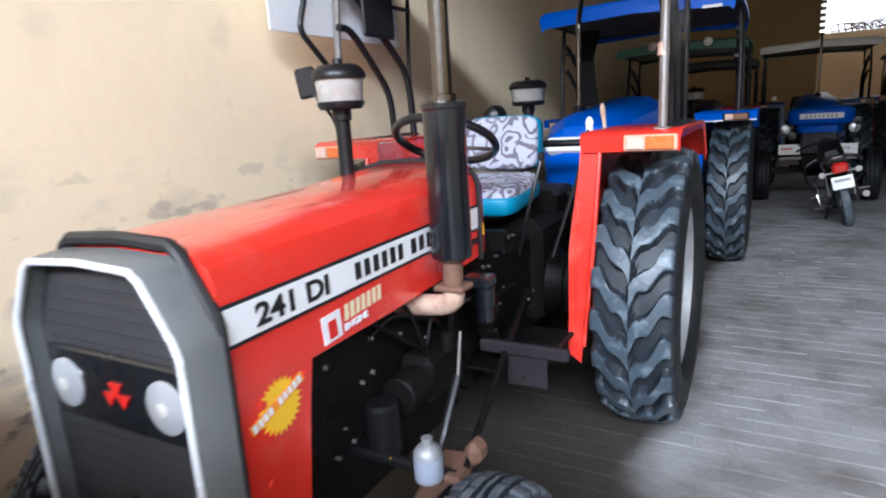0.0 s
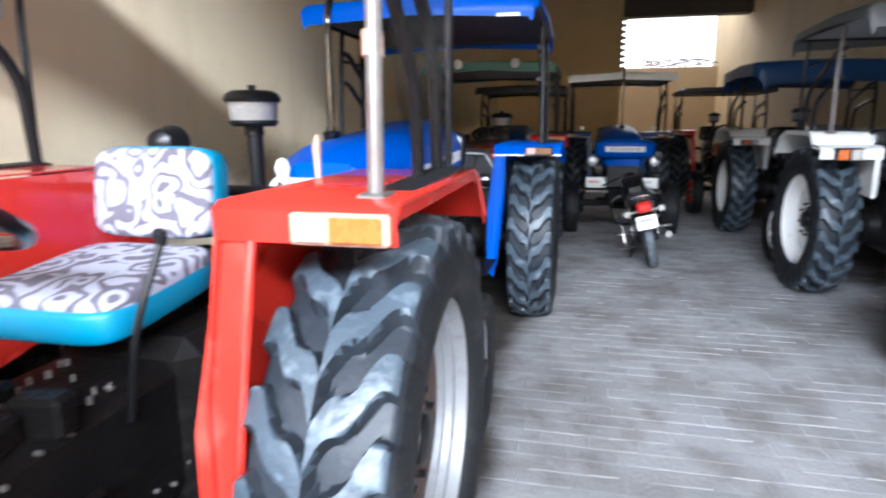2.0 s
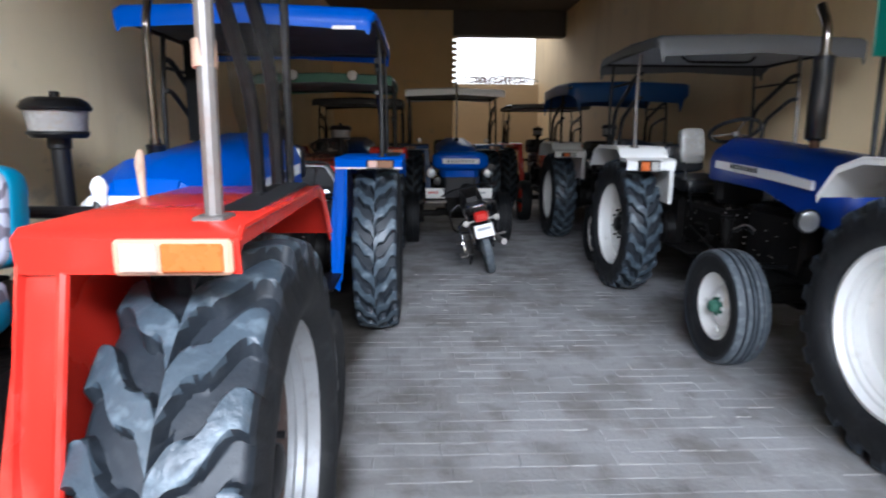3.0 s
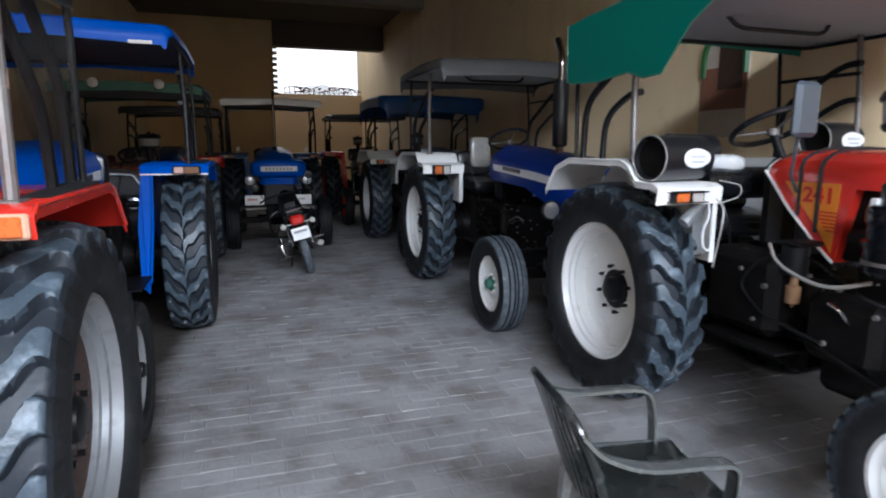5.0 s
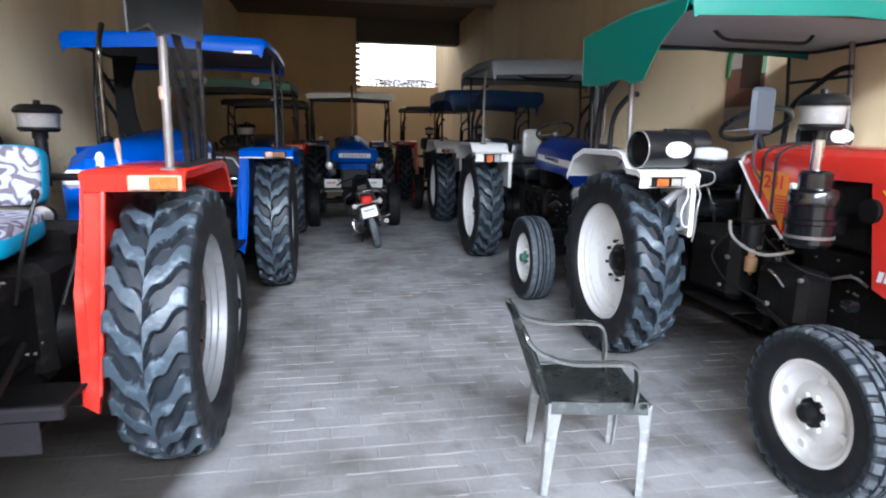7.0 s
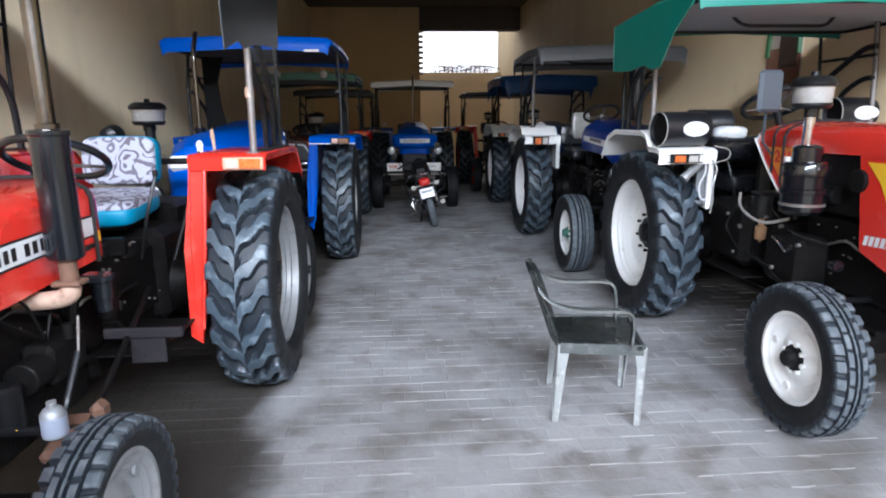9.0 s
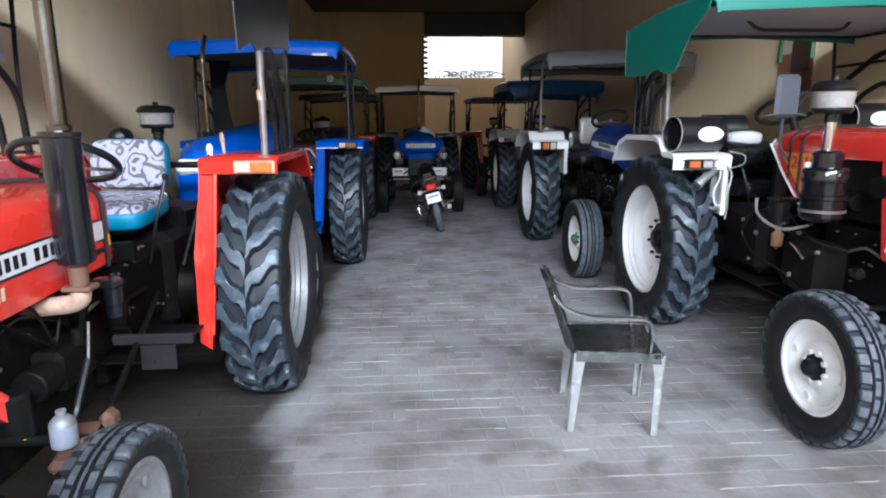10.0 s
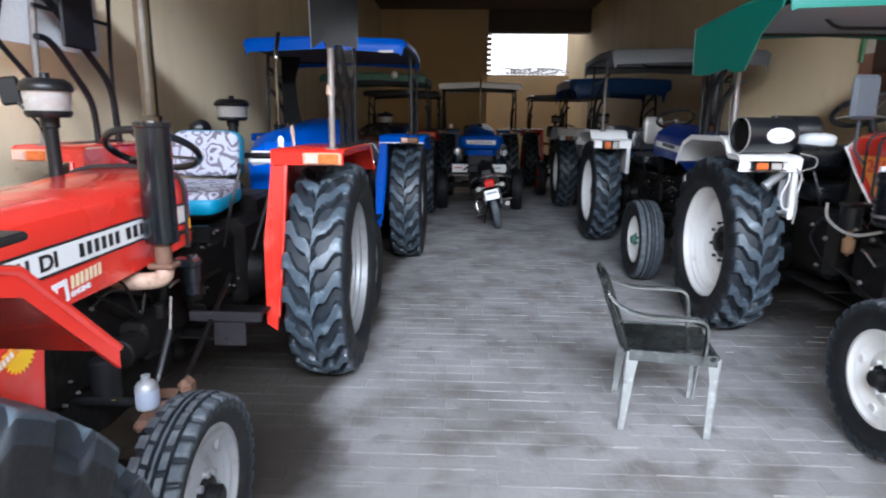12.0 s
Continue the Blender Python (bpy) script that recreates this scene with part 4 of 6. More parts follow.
def steering(tr, y, z, tilt=-28, r=0.2):
    rot = Euler((radians(tilt), 0, 0)).to_matrix()
    c = Vector((0, y, z))
    m = Mesh().tube([c + rot @ Vector((r * math.cos(t), r * math.sin(t), 0)) for t in (2 * math.pi * k / 40 for k in range(40))], 0.017, 10, closed=True)
    w = part("steering_wheel", m, BAKELITE, tr)
    sp = Mesh()
    for k in range(3):
        t = 2 * math.pi * k / 3 + 0.5
        sp.tube([c + rot @ Vector((0, 0, -0.03)), c + rot @ Vector((r * math.cos(t), r * math.sin(t), 0))], 0.008, 8)
    sp.cyl(c + rot @ Vector((0, 0, -0.03)), 0.035, 0.04)
    part("spoke", sp, STEEL, w)
    part("steering_column", Mesh().tube([c + rot @ Vector((0, 0, -0.03)), c + rot @ Vector((0, 0, -0.4))], 0.025, 12), BLACK, tr)


def precleaner(tr, x, y, z0, z1, r=0.115, pipe=0.036, mat=None):
    st = part("air_intake_pipe", Mesh().tube([(x, y, z0), (x, y, z1 - 0.02)], pipe, 16).cyl((x, y, z1 - 0.03), pipe + 0.008, 0.05), mat or BLACK, tr)
    part("dust_bowl", Mesh().lathe([(z1 - 0.01, 0.05), (z1, r * 0.85), (z1 + 0.012, r * 0.92), (z1 + 0.1, r), (z1 + 0.105, r * 0.96)], 32, (x, y, 0), "z"), MILKY, st, "cloudy clear plastic bowl")
    part("bowl_ring", Mesh().lathe([(z1 - 0.012, r * 0.86), (z1 + 0.004, r * 0.98), (z1 + 0.016, r * 0.98), (z1 + 0.018, r * 0.86)], 32, (x, y, 0), "z", closed=True), BLACK, st)
    part("bowl_lid", Mesh().lathe([(z1 + 0.098, r * 1.1), (z1 + 0.112, r * 1.13), (z1 + 0.135, r * 1.02), (z1 + 0.15, r * 0.8), (z1 + 0.152, 0.02), (z1 + 0.175, 0.018), (z1 + 0.176, 0.002)], 32, (x, y, 0), "z"), BLACK, st)


def hood_section(hw, zb, zs, zt, y, round_=0.05):
    half = [(hw, zb), (hw, zs - round_), (hw - round_ * 0.3, zs - round_ * 0.3), (hw - round_ * 1.2, zs + round_ * 0.25), (hw * 0.5, zt - 0.006), (0.0, zt)]
    pts = half + [(-x, z) for x, z in reversed(half[:-1])]
    return [(x, y, z) for x, z in pts]


def bezel_section(hw, zb, zt, y=0.0):
    """Outline of the radiator surround: upright sides, long chamfered corners, almost flat top."""
    half = [(hw, zb), (hw, zt - 0.165), (hw - 0.01, zt - 0.135), (hw - 0.08, zt - 0.024), (hw - 0.105, zt - 0.008), (0.0, zt)]
    pts = half + [(-x, z) for x, z in reversed(half[:-1])]
    return [(x, y, z) for x, z in pts]


def tractor(name, label, x, y, body, fender, rim, wb=1.88, ht_r=0.73, ht_f=0.66, R=0.655, Rf=0.37, style="square", hood="long", canopy=None, dish=0.11, cloth=None, seat_side=None,
            front=dict(), cleaner=(-0.275, -1.02, 1.28, 1.55, 0.092, 0.029), muffler=None, yaw=0.0, hub=BLACK, rim_f=None, fx=(0.47, 0.92), lift=0.0, tail=0.0, disc=None, rim_r=0.362, rear_cut=False, wheel_at=(-0.7, 1.39), lens=None, lamp_h=0.062):
    tr = new(name)
    tr.matrix_world = pose(x, y, 0, 0, 0, yaw)
    tagged(tr, label, "tractor", "parked tractors")
    hw_r, hw_f = 0.175, front.get("hw", 0.085)
    for s in (-1, 1):
        wheel(tr, "rear", s * ht_r, 0, s, R, hw_r, rim_r, rim, dish, hub, disc=disc)
        wheel(tr, "front", s * ht_f, -wb, s, Rf, hw_f, 0.222, rim_f or rim, 0.02, front.get("hub", hub), front.get("blocks", 0), front.get("mat"), front.get("turn", 0.0))
        fender_parts(tr, s, fx[0], fx[1], fender, style, s * ((fx[0] + fx[1]) / 2 + (0.085 if style == "square" else 0.03)), tail=tail, lens=lens, lamp_h=lamp_h)
    engine_parts(tr, wb, -0.9)
    front_axle(tr, wb, ht_f, Rf)
    seat_parts(tr, -0.06, cloth or BAKELITE, seat_side or BAKELITE)
    steering(tr, *wheel_at, r=0.21)
    part("dashboard", Mesh().box((0, -0.86, 1.12), (0.42, 0.14, 0.3), 0.04), BLACK, tr)
    if hood == "long":
        h = lift
        rings = [hood_section(0.262, 0.95, 1.245 + h, 1.275 + h, -wb - 0.28), hood_section(0.264, 0.955, 1.26 + h, 1.29 + h, -wb + 0.3), hood_section(0.266, 0.98, 1.29 + h, 1.325 + h, -1.0), hood_section(0.262, 0.985, 1.285 + h, 1.32 + h, -0.93), hood_section(0.25, 0.99, 1.26 + h, 1.3 + h, -0.9)]
        if rear_cut:
            rings = [hood_section(0.262, 1.35, 1.47, 1.5, -wb - 0.28), hood_section(0.264, 1.35, 1.48, 1.512, -wb + 0.3), hood_section(0.266, 1.345, 1.482, 1.518, -1.16), hood_section(0.266, 1.0, 1.482, 1.518, -1.09), hood_section(0.266, 1.09, 1.482, 1.52, -0.98), hood_section(0.266, 1.25, 1.48, 1.52, -0.81), hood_section(0.264, 1.37, 1.465, 1.51, -0.7), hood_section(0.25, 1.4, 1.44, 1.48, -0.66)]
        bonnet = part("bonnet", Mesh().loft(rings), body, tr)
        for s in (-1, 1):
            sk = Mesh().prism([(-wb - 0.31, 1.36), (-wb + 0.3, 1.36), (-wb + 0.22, 0.86), (-wb + 0.05, 0.8), (-wb - 0.31, 0.6)] if rear_cut else [(-wb - 0.31, 0.96), (-wb - 0.03, 0.96), (-wb - 0.06, 0.8), (-wb - 0.1, 0.52), (-wb - 0.31, 0.52)], s * 0.258, s * 0.246)
            for yy, zz in ((-wb - 0.2, 0.91), (-wb - 0.06, 0.92), (-wb - 0.2, 0.72)):
                sk.cyl((s * 0.26, yy, zz), 0.011, 0.006, "x", 10)
            part("nose_skirt", sk, body, bonnet)
        part("strap", Mesh().tube([(px, -0.985, pz) for px, _, pz in (hood_section(0.272, 1.13, 1.48, 1.525, 0) if rear_cut else hood_section(0.272, 0.97, 1.297 + h, 1.333 + h, 0))], 0.01, 6), SEAL, bonnet, "black rubber strap")
        part("seal", Mesh().tube([(px, -wb - 0.29, pz) for px, _, pz in bezel_section(0.27, 0.5, 1.282 + h)], 0.015, 8), SEAL, bonnet)
        nose_y = -wb - 0.38
        ring_o, ring_i = bezel_section(0.284, 0.5, 1.262 + h), bezel_section(0.27, 0.52, 1.245 + h)
        bz = Mesh().loft([[(a, -wb - 0.295, c) for a, _, c in ring_o], [(a * 0.995, nose_y + 0.02, c - 0.004) for a, _, c in ring_o], [(a * 0.98, nose_y, c - 0.01) for a, _, c in ring_o], [(a, nose_y + 0.004, c) for a, _, c in ring_i], [(a * 0.99, nose_y + 0.05, c - 0.004) for a, _, c in ring_i]], caps=False)
        bezel = part("nose_bezel", bz, BEZEL, tr, "silver-grey radiator surround")
        part("bright_edge", Mesh().tube([(a * 0.995, nose_y - 0.002, c + 0.006) for a, _, c in ring_i], 0.008, 8), BRIGHT, bezel)
        gr = Mesh().prism([(a * 0.99, c) for a, _, c in ring_i], nose_y + 0.045, nose_y + 0.055, "y")
        grille = part("grille", gr, GRILLE, bezel)
        bar = cached("grille_bar", lambda: Mesh().box((0, 0, 0), (0.46, 0.006, 0.006)).data("grille_bar", GRILLE))
        for k in range(21):
            part("grille_bar", bar, GRILLE, grille, loc=(0, nose_y + 0.042, 0.56 + k * 0.031))
        part("lamp_panel", Mesh().box((0, nose_y + 0.034, 0.96), (0.45, 0.016, 0.17), 0.006), BAKELITE, grille)
        for s in (-1, 1):
            hl = part("headlight", Mesh().lathe([(0.022, 0.058), (0.012, 0.058), (0.008, 0.057), (0.006, 0.05), (0.003, 0.035), (0.001, 0.018), (0.0, 0.002)], 28, (s * 0.166, nose_y + 0.014, 0.96), "y"), REFLECTOR, grille)
            part("bulb", Mesh().lathe([(0.004, 0.014), (-0.001, 0.016), (-0.003, 0.01), (-0.004, 0.001)], 14, (s * 0.166, nose_y + 0.014, 0.96), "y"), CLEARLENS, hl)
        lg = Mesh()
        for dx, dz in ((0, 0.012), (-0.022, -0.012), (0.022, -0.012)):
            lg.prism([(dx - 0.009, 0.975 + dz), (dx + 0.033, 0.975 + dz), (dx + 0.012, 0.945 + dz)], nose_y + 0.02, nose_y + 0.026, "y")
        part("badge", lg, REDLENS, grille, "red triangular badge shapes")
    else:
        h = 0.09 + lift
        rings = [hood_section(0.2, 0.98, 1.06 + h, 1.1 + h, -wb - 0.42, 0.09), hood_section(0.25, 0.97, 1.2 + h, 1.24 + h, -wb - 0.36, 0.1), hood_section(0.28, 1.0, 1.27 + h, 1.31 + h, -wb - 0.2, 0.1), hood_section(0.29, 1.1 + h / 2, 1.31 + h, 1.36 + h, -wb + 0.4, 0.1), hood_section(0.3, 1.13 + h / 2, 1.36 + h, 1.42 + h, -0.95, 0.1), hood_section(0.28, 1.14 + h / 2, 1.33 + h, 1.38 + h, -0.86, 0.09)]
        bonnet = part("bonnet", Mesh().loft(rings), body, tr)
        sd = Mesh()
        for s in (-1, 1):
            sd.prism([(-wb - 0.15, 1.09 + h), (-wb + 0.25, 1.12 + h), (-1.0, 1.17 + h), (-1.0, 1.23 + h), (-wb + 0.25, 1.19 + h), (-wb - 0.15, 1.15 + h)], s * 0.28, s * 0.304)
        sd.box((0, -wb - 0.385, 1.12 + h), (0.46, 0.1, 0.11), 0.03)
        stripe = part("side_stripe", sd, DECAL, bonnet, "white stripe with unreadable dark lettering")
        bar = cached("stripe_bar", lambda: Mesh().box((0, 0, 0), (0.004, 0.032, 0.036)).data("stripe_bar", INK))
        for k in range(8):
            for s in (-1, 1):
                part("stripe_bar", bar, INK, stripe, loc=(s * 0.306, -wb + 0.5 + k * 0.05, 1.178 + h + k * 0.0026))
        g = part("grille", Mesh().box((0, -wb - 0.28, 0.82), (0.44, 0.2, 0.5), 0.03), GRILLE, tr)
        for s in (-1, 1):
            h = part("headlight", Mesh().lathe([(0.08, 0.02), (0.05, 0.06), (0.0, 0.078), (-0.012, 0.078), (-0.014, 0.07)], 24, (s * 0.4, -wb - 0.3, 1.03), "y").tube([(s * 0.4, -wb - 0.25, 1.03), (s * 0.22, -wb - 0.2, 0.98)], 0.014, 8), BLACK, tr)
            part("lens", Mesh().lathe([(-0.012, 0.07), (-0.022, 0.05), (-0.026, 0.002)], 24, (s * 0.4, -wb - 0.3, 1.03), "y"), REFLECTOR, h)
        part("front_weight_carrier", Mesh().box((0, -wb - 0.42, 0.6), (0.4, 0.1, 0.2), 0.02), CAST, tr)
    if cleaner:
        precleaner(tr, *cleaner)
    if muffler:
        mx, my, z0, z1, rad, ptop = muffler
        mf = part("muffler", Mesh().lathe([(z0, rad * 0.55), (z0 + 0.015, rad * 0.98), (z0 + 0.03, rad), (z1 - 0.02, rad), (z1 - 0.015, rad * 1.06), (z1, rad * 1.06), (z1 + 0.006, rad * 0.6)], 30, (mx, my, 0), "z"), MUFF, tr)
        part("exhaust_pipe", Mesh().tube(bend([(mx, my, z1), (mx, my, ptop - 0.16), (mx, my + 0.1, ptop)], 0.1), rad * 0.45, 16).cyl((mx, my, z1 + 0.012), rad * 0.62, 0.024), STACK, mf, "heat-browned steel stack")
        part("exhaust_neck", Mesh().cyl((mx, my, z0 - 0.035), rad * 0.5, 0.08).box((mx, my, z0 - 0.08), (0.1, 0.08, 0.02), 0.006), RUST, mf)
        s = 1 if mx > 0 else -1
        part("exhaust_elbow", Mesh().tube(bend([(mx, my, z0 - 0.07), (mx, my, z0 - 0.14), (mx - s * 0.2, my - 0.02, z0 - 0.15)], 0.07), 0.034, 14), RUSTPIPE, mf)
    if canopy:
        canopy_parts(tr, canopy)
    return tr


# ---- the tractors ----
MUF = (0.357, -1.37, 1.06, 1.525, 0.062, 2.75)
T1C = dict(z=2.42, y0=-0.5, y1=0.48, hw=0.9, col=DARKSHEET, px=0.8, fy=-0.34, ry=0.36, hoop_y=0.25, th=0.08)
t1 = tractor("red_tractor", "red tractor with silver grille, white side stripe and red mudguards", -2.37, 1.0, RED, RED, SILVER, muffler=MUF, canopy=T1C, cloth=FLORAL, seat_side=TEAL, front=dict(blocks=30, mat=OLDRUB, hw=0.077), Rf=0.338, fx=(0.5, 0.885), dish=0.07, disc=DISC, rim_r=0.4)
tractor("red_tractor", "red tractor with red mudguards parked nose out", -2.27, -2.24, RED, RED, SILVER, cleaner=None, cloth=BAKELITE, front=dict(blocks=30, mat=OLDRUB, hw=0.082), Rf=0.355, dish=0.065, disc=DISC, tail=0.135)
t2 = tractor("blue_tractor", "bright blue tractor under a blue canopy with blue mudguards", -2.22, 4.3, BLUE, BLUE, SILVER, wb=2.1, dish=0.2, disc=BLACK, style="square", hood="nose", R=0.665, fx=(0.45, 0.93), lift=0.05, lens=DIMLENS, ht_f=0.56,
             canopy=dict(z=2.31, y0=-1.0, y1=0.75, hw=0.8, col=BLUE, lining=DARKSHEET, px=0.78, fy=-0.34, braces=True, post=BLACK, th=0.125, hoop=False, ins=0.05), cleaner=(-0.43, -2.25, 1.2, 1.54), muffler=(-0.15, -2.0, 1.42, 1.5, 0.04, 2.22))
t3 = tractor("red_tractor", "red tractor under a dull green canopy with two lamps", -2.25, 7.6, RED, RED, SILVER, style="square", canopy=dict(z=2.22, y0=-1.1, y1=0.6, hw=0.8, col=DULLGREEN, px=0.78, hoop=False, post=BLACK), cleaner=(0.2, -1.2, 1.28, 1.5))
tractor("dark_tractor", "dark tractor with a tubular canopy frame, deep in the hall", -2.2, 10.9, NAVY, BLACK, SILVER, wb=2.0, hood="nose", canopy=dict(z=2.15, y0=-1.0, y1=0.6, hw=0.78, col=BLACK, px=0.76, hoop=False, post=BLACK))
tc = tractor("blue_tractor", "blue tractor with a white nose stripe and white canopy", -0.59, 10.1, BLUE, NAVY, SILVER, wb=1.95, hood="nose", ht_r=0.66, R=0.655, fx=(0.4, 0.86), lens=DIMLENS,
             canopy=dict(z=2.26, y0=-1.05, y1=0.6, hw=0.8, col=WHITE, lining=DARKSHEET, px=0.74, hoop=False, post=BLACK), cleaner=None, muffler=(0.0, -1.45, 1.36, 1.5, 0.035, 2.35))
tr1 = tractor("red_tractor", "red-bonneted tractor with white mudguards, white wheels and green canopy", 1.83, 2.0, RED, WHITE, WHITE, wb=1.9, ht_r=0.70, ht_f=0.66, R=0.665, Rf=0.38, style="stepped", fx=(0.5, 0.9), dish=0.125, lift=0.1, rim_r=0.408,
              canopy=dict(z=2.28, y0=-1.08, y1=0.26, hw=0.94, col=GREEN, px=0.82, fy=-0.3, ry=0.3, th=0.1, fz=1.44), cleaner=(-0.5, -1.52, 1.33, 1.6, 0.096, 0.022, MUFF), front=dict(blocks=30, mat=OLDRUB), rear_cut=True, wheel_at=(-0.42, 1.64))
tr2 = tractor("blue_tractor", "dark blue tractor with white stripe, white mudguards and grey canopy", 1.66, 5.5, DEEPBLUE, WHITE, WHITE, wb=2.12, ht_r=0.72, ht_f=0.72, R=0.67, Rf=0.40, style="stepped", hood="nose", fx=(0.48, 0.93), dish=0.08, lift=0.03, rim_r=0.4,
              canopy=dict(z=2.36, y0=-1.05, y1=0.5, hw=0.9, col=GREYSHEET, px=0.78, fz=1.44, th=0.17, ins=0.05), cleaner=None, muffler=(0.0, -1.8, 1.52, 2.1, 0.068, 2.46), front=dict(hub=DULLGREEN, mat=OLDRUB, hw=0.1), wheel_at=(-0.7, 1.6), lamp_h=0.105)
tractor("blue_tractor", "blue-canopied tractor with white mudguards and white wheels", 1.72, 8.7, NAVY, WHITE, WHITE, wb=2.0, style="stepped", hood="nose", canopy=dict(z=2.26, y0=-1.0, y1=0.6, hw=0.86, col=NAVY, px=0.78, fz=1.44, hoop=False, th=0.3, post=BLACK, ins=0.16))
tractor("red_tractor", "dull red tractor with a flat dark canopy, deep in the hall", 1.45, 12.3, RED, RED, RED, style="square", canopy=dict(z=2.15, y0=-0.9, y1=0.7, hw=0.8, col=DARKSHEET, px=0.76, hoop=False, th=0.06, post=BLACK))


# ---- markings and fittings of single tractors ----
def side_plate(tr, name, mesh_data, x, y, z, s, slope=0.0, mat=None, label="", parent=None):
    """Puts a flat marking, drawn in x and y, on the side face at x; s is the side it is read from."""
    ob = part(name, mesh_data, mat, parent or tr, label)
    ob.matrix_basis = Matrix(((0, 0, s, x), (s, 0, 0, y), (0, 1, 0, z), (0, 0, 0, 1))) @ pose(0, 0, 0, 0, 0, slope)
    return ob


def side_pieces(tr, name, data, x, y, z, s, slope, mat, parent, label=""):
    """Letters or bars on a side face, each one a part of its own."""
    d = data if isinstance(data, bpy.types.Mesh) else data.data(name, mat)
    bm = bmesh.new()
    bm.from_mesh(d)
    left = set(bm.verts)
    while left:
        group, todo = set(), [left.pop()]
        while todo:
            v = todo.pop()
            group.add(v)
            for e in v.link_edges:
                o = e.other_vert(v)
                if o in left:
                    left.discard(o)
                    todo.append(o)
        order = {v: i for i, v in enumerate(sorted(group, key=lambda q: q.index))}
        faces = [tuple(order[v] for v in f.verts) for f in bm.faces if f.verts[0] in group]
        piece = bpy.data.meshes.new(name)
        piece.from_pydata([tuple(v.co) for v in order], [], faces)
        piece.materials.append(mat)
        side_plate(tr, name, piece, x, y, z, s, slope, mat, label, parent)
    bm.free()


def rect(w, h, t=0.002):
    return Mesh().box((w / 2, h / 2, 0), (w, h, t))


def part_of(tr, name):
    return next(o for o in tr.children if o.name.split(".")[0] == name)


b1 = part_of(t1, "bonnet")
side_plate(t1, "stripe_border", rect(1.165, 0.092), 0.267, -2.155, 1.062, 1, 0.9, INK, "black edge lines", b1)
side_plate(t1, "side_stripe", rect(1.165, 0.074, 0.003), 0.2685, -2.155, 1.071, 1, 0.9, DECAL, "white stripe with black lettering", b1)
side_pieces(t1, "letter", lettering("241 DI", 0.235, 0.05, INK), 0.271, -2.075, 1.085, 1, 0.9, INK, b1)
side_pieces(t1, "name_bar", letter_bars(letter_bars(Mesh(), 0, 0, 6, 0.245, 0.045, 0.38), 0.275, 0, 8, 0.37, 0.045, 0.38), 0.271, -1.735, 1.0925, 1, 0.9, INK, b1)
side_plate(t1, "logo_patch", Mesh().box((0.035, 0.035, 0), (0.07, 0.07, 0.002)).box((0.035, 0.03, 0.0015), (0.03, 0.045, 0.002), mat=1), 0.266, -1.87, 0.965, 1, 4, (DECAL, REDINK), "white patch with a red mark", b1)
side_pieces(t1, "cream_bar", letter_bars(Mesh(), 0, 0, 7, 0.17, 0.042, 0.25, lean=0.006), 0.2665, -1.79, 1.0, 1, 4, CREAM, b1)
side_pieces(t1, "letter", lettering("ENGINE", 0.1, 0.018, DECAL), 0.267, -1.79, 0.975, 1, 4, DECAL, b1)
sun_m = Mesh()
spikes = [(math.cos(2 * math.pi * k / 48) * (0.066 if k % 2 else 0.052), math.sin(2 * math.pi * k / 48) * (0.066 if k % 2 else 0.052)) for k in range(48)]
sun_m.prism(spikes, -0.001, 0.001, "z")
side_plate(t1, "sun_sticker", sun_m, 0.2605, -2.03, 0.885, 1, 0, YELLOW, "yellow toothed sun sticker", b1)
side_plate(t1, "sticker_band", rect(0.175, 0.024, 0.003), 0.2615, -2.115, 0.855, 1, 20, AMBER, "", b1)
side_pieces(t1, "sticker_bar", letter_bars(Mesh(), 0.004, 0.004, 10, 0.167, 0.019, 0.3, skip=(4,)), 0.2635, -2.115, 0.855, 1, 20, DECAL, b1)
side_plate(t1, "yellow_sticker", rect(0.035, 0.045), 0.263, -0.965, 1.05, 1, 2, YELLOW, "small yellow sticker", b1)
part("latch", Mesh().box((0.27, -1.04, 1.045), (0.012, 0.09, 0.018), 0.004).cyl((0.274, -1.07, 1.045), 0.014, 0.012, "x", 10), SEAL, b1, "black rubber latch")
part("scratch", Mesh().box((-0.02, -1.66, 1.2985), (0.003, 0.22, 0.002), 0.0005, rot=(1.2, 0, 4)), DISC, b1, "thin dark scratch")
# lever with wrapped grip, rear work lamp, fuel cup, tool box, side banner, film curtain
part("hand_lever", Mesh().tube(bend([(0.3, -0.25, 0.8), (0.4, -0.12, 1.2), (0.42, -0.02, 1.4)], 0.1), 0.01, 8), BLACK, t1)
part("clutch_rod", Mesh().tube([(0.45, -1.52, 0.9), (0.45, -1.55, 0.77), (0.45, -1.556, 0.765)], 0.005, 8), STEEL, t1, "worn steel rod")
part("rod_link", Mesh().tube(bend([(0.45, -1.55, 0.78), (0.45, -1.66, 0.64), (0.42, -1.72, 0.5)], 0.03), 0.012, 8), BLACK, t1)
part("wrapped_grip", Mesh().lathe([(1.37, 0.01), (1.38, 0.018), (1.4, 0.016), (1.42, 0.021), (1.44, 0.013), (1.447, 0.003)], 12, (0.42, -0.02, 0), "z"), POLY, t1, "grip wrapped in white cloth")
part("brown_grip", Mesh().tube([(0.46, 0.12, 1.38), (0.44, 0.16, 1.47), (0.43, 0.19, 1.5)], [0.008, 0.014, 0.009], 10), RUSTPIPE, t1)
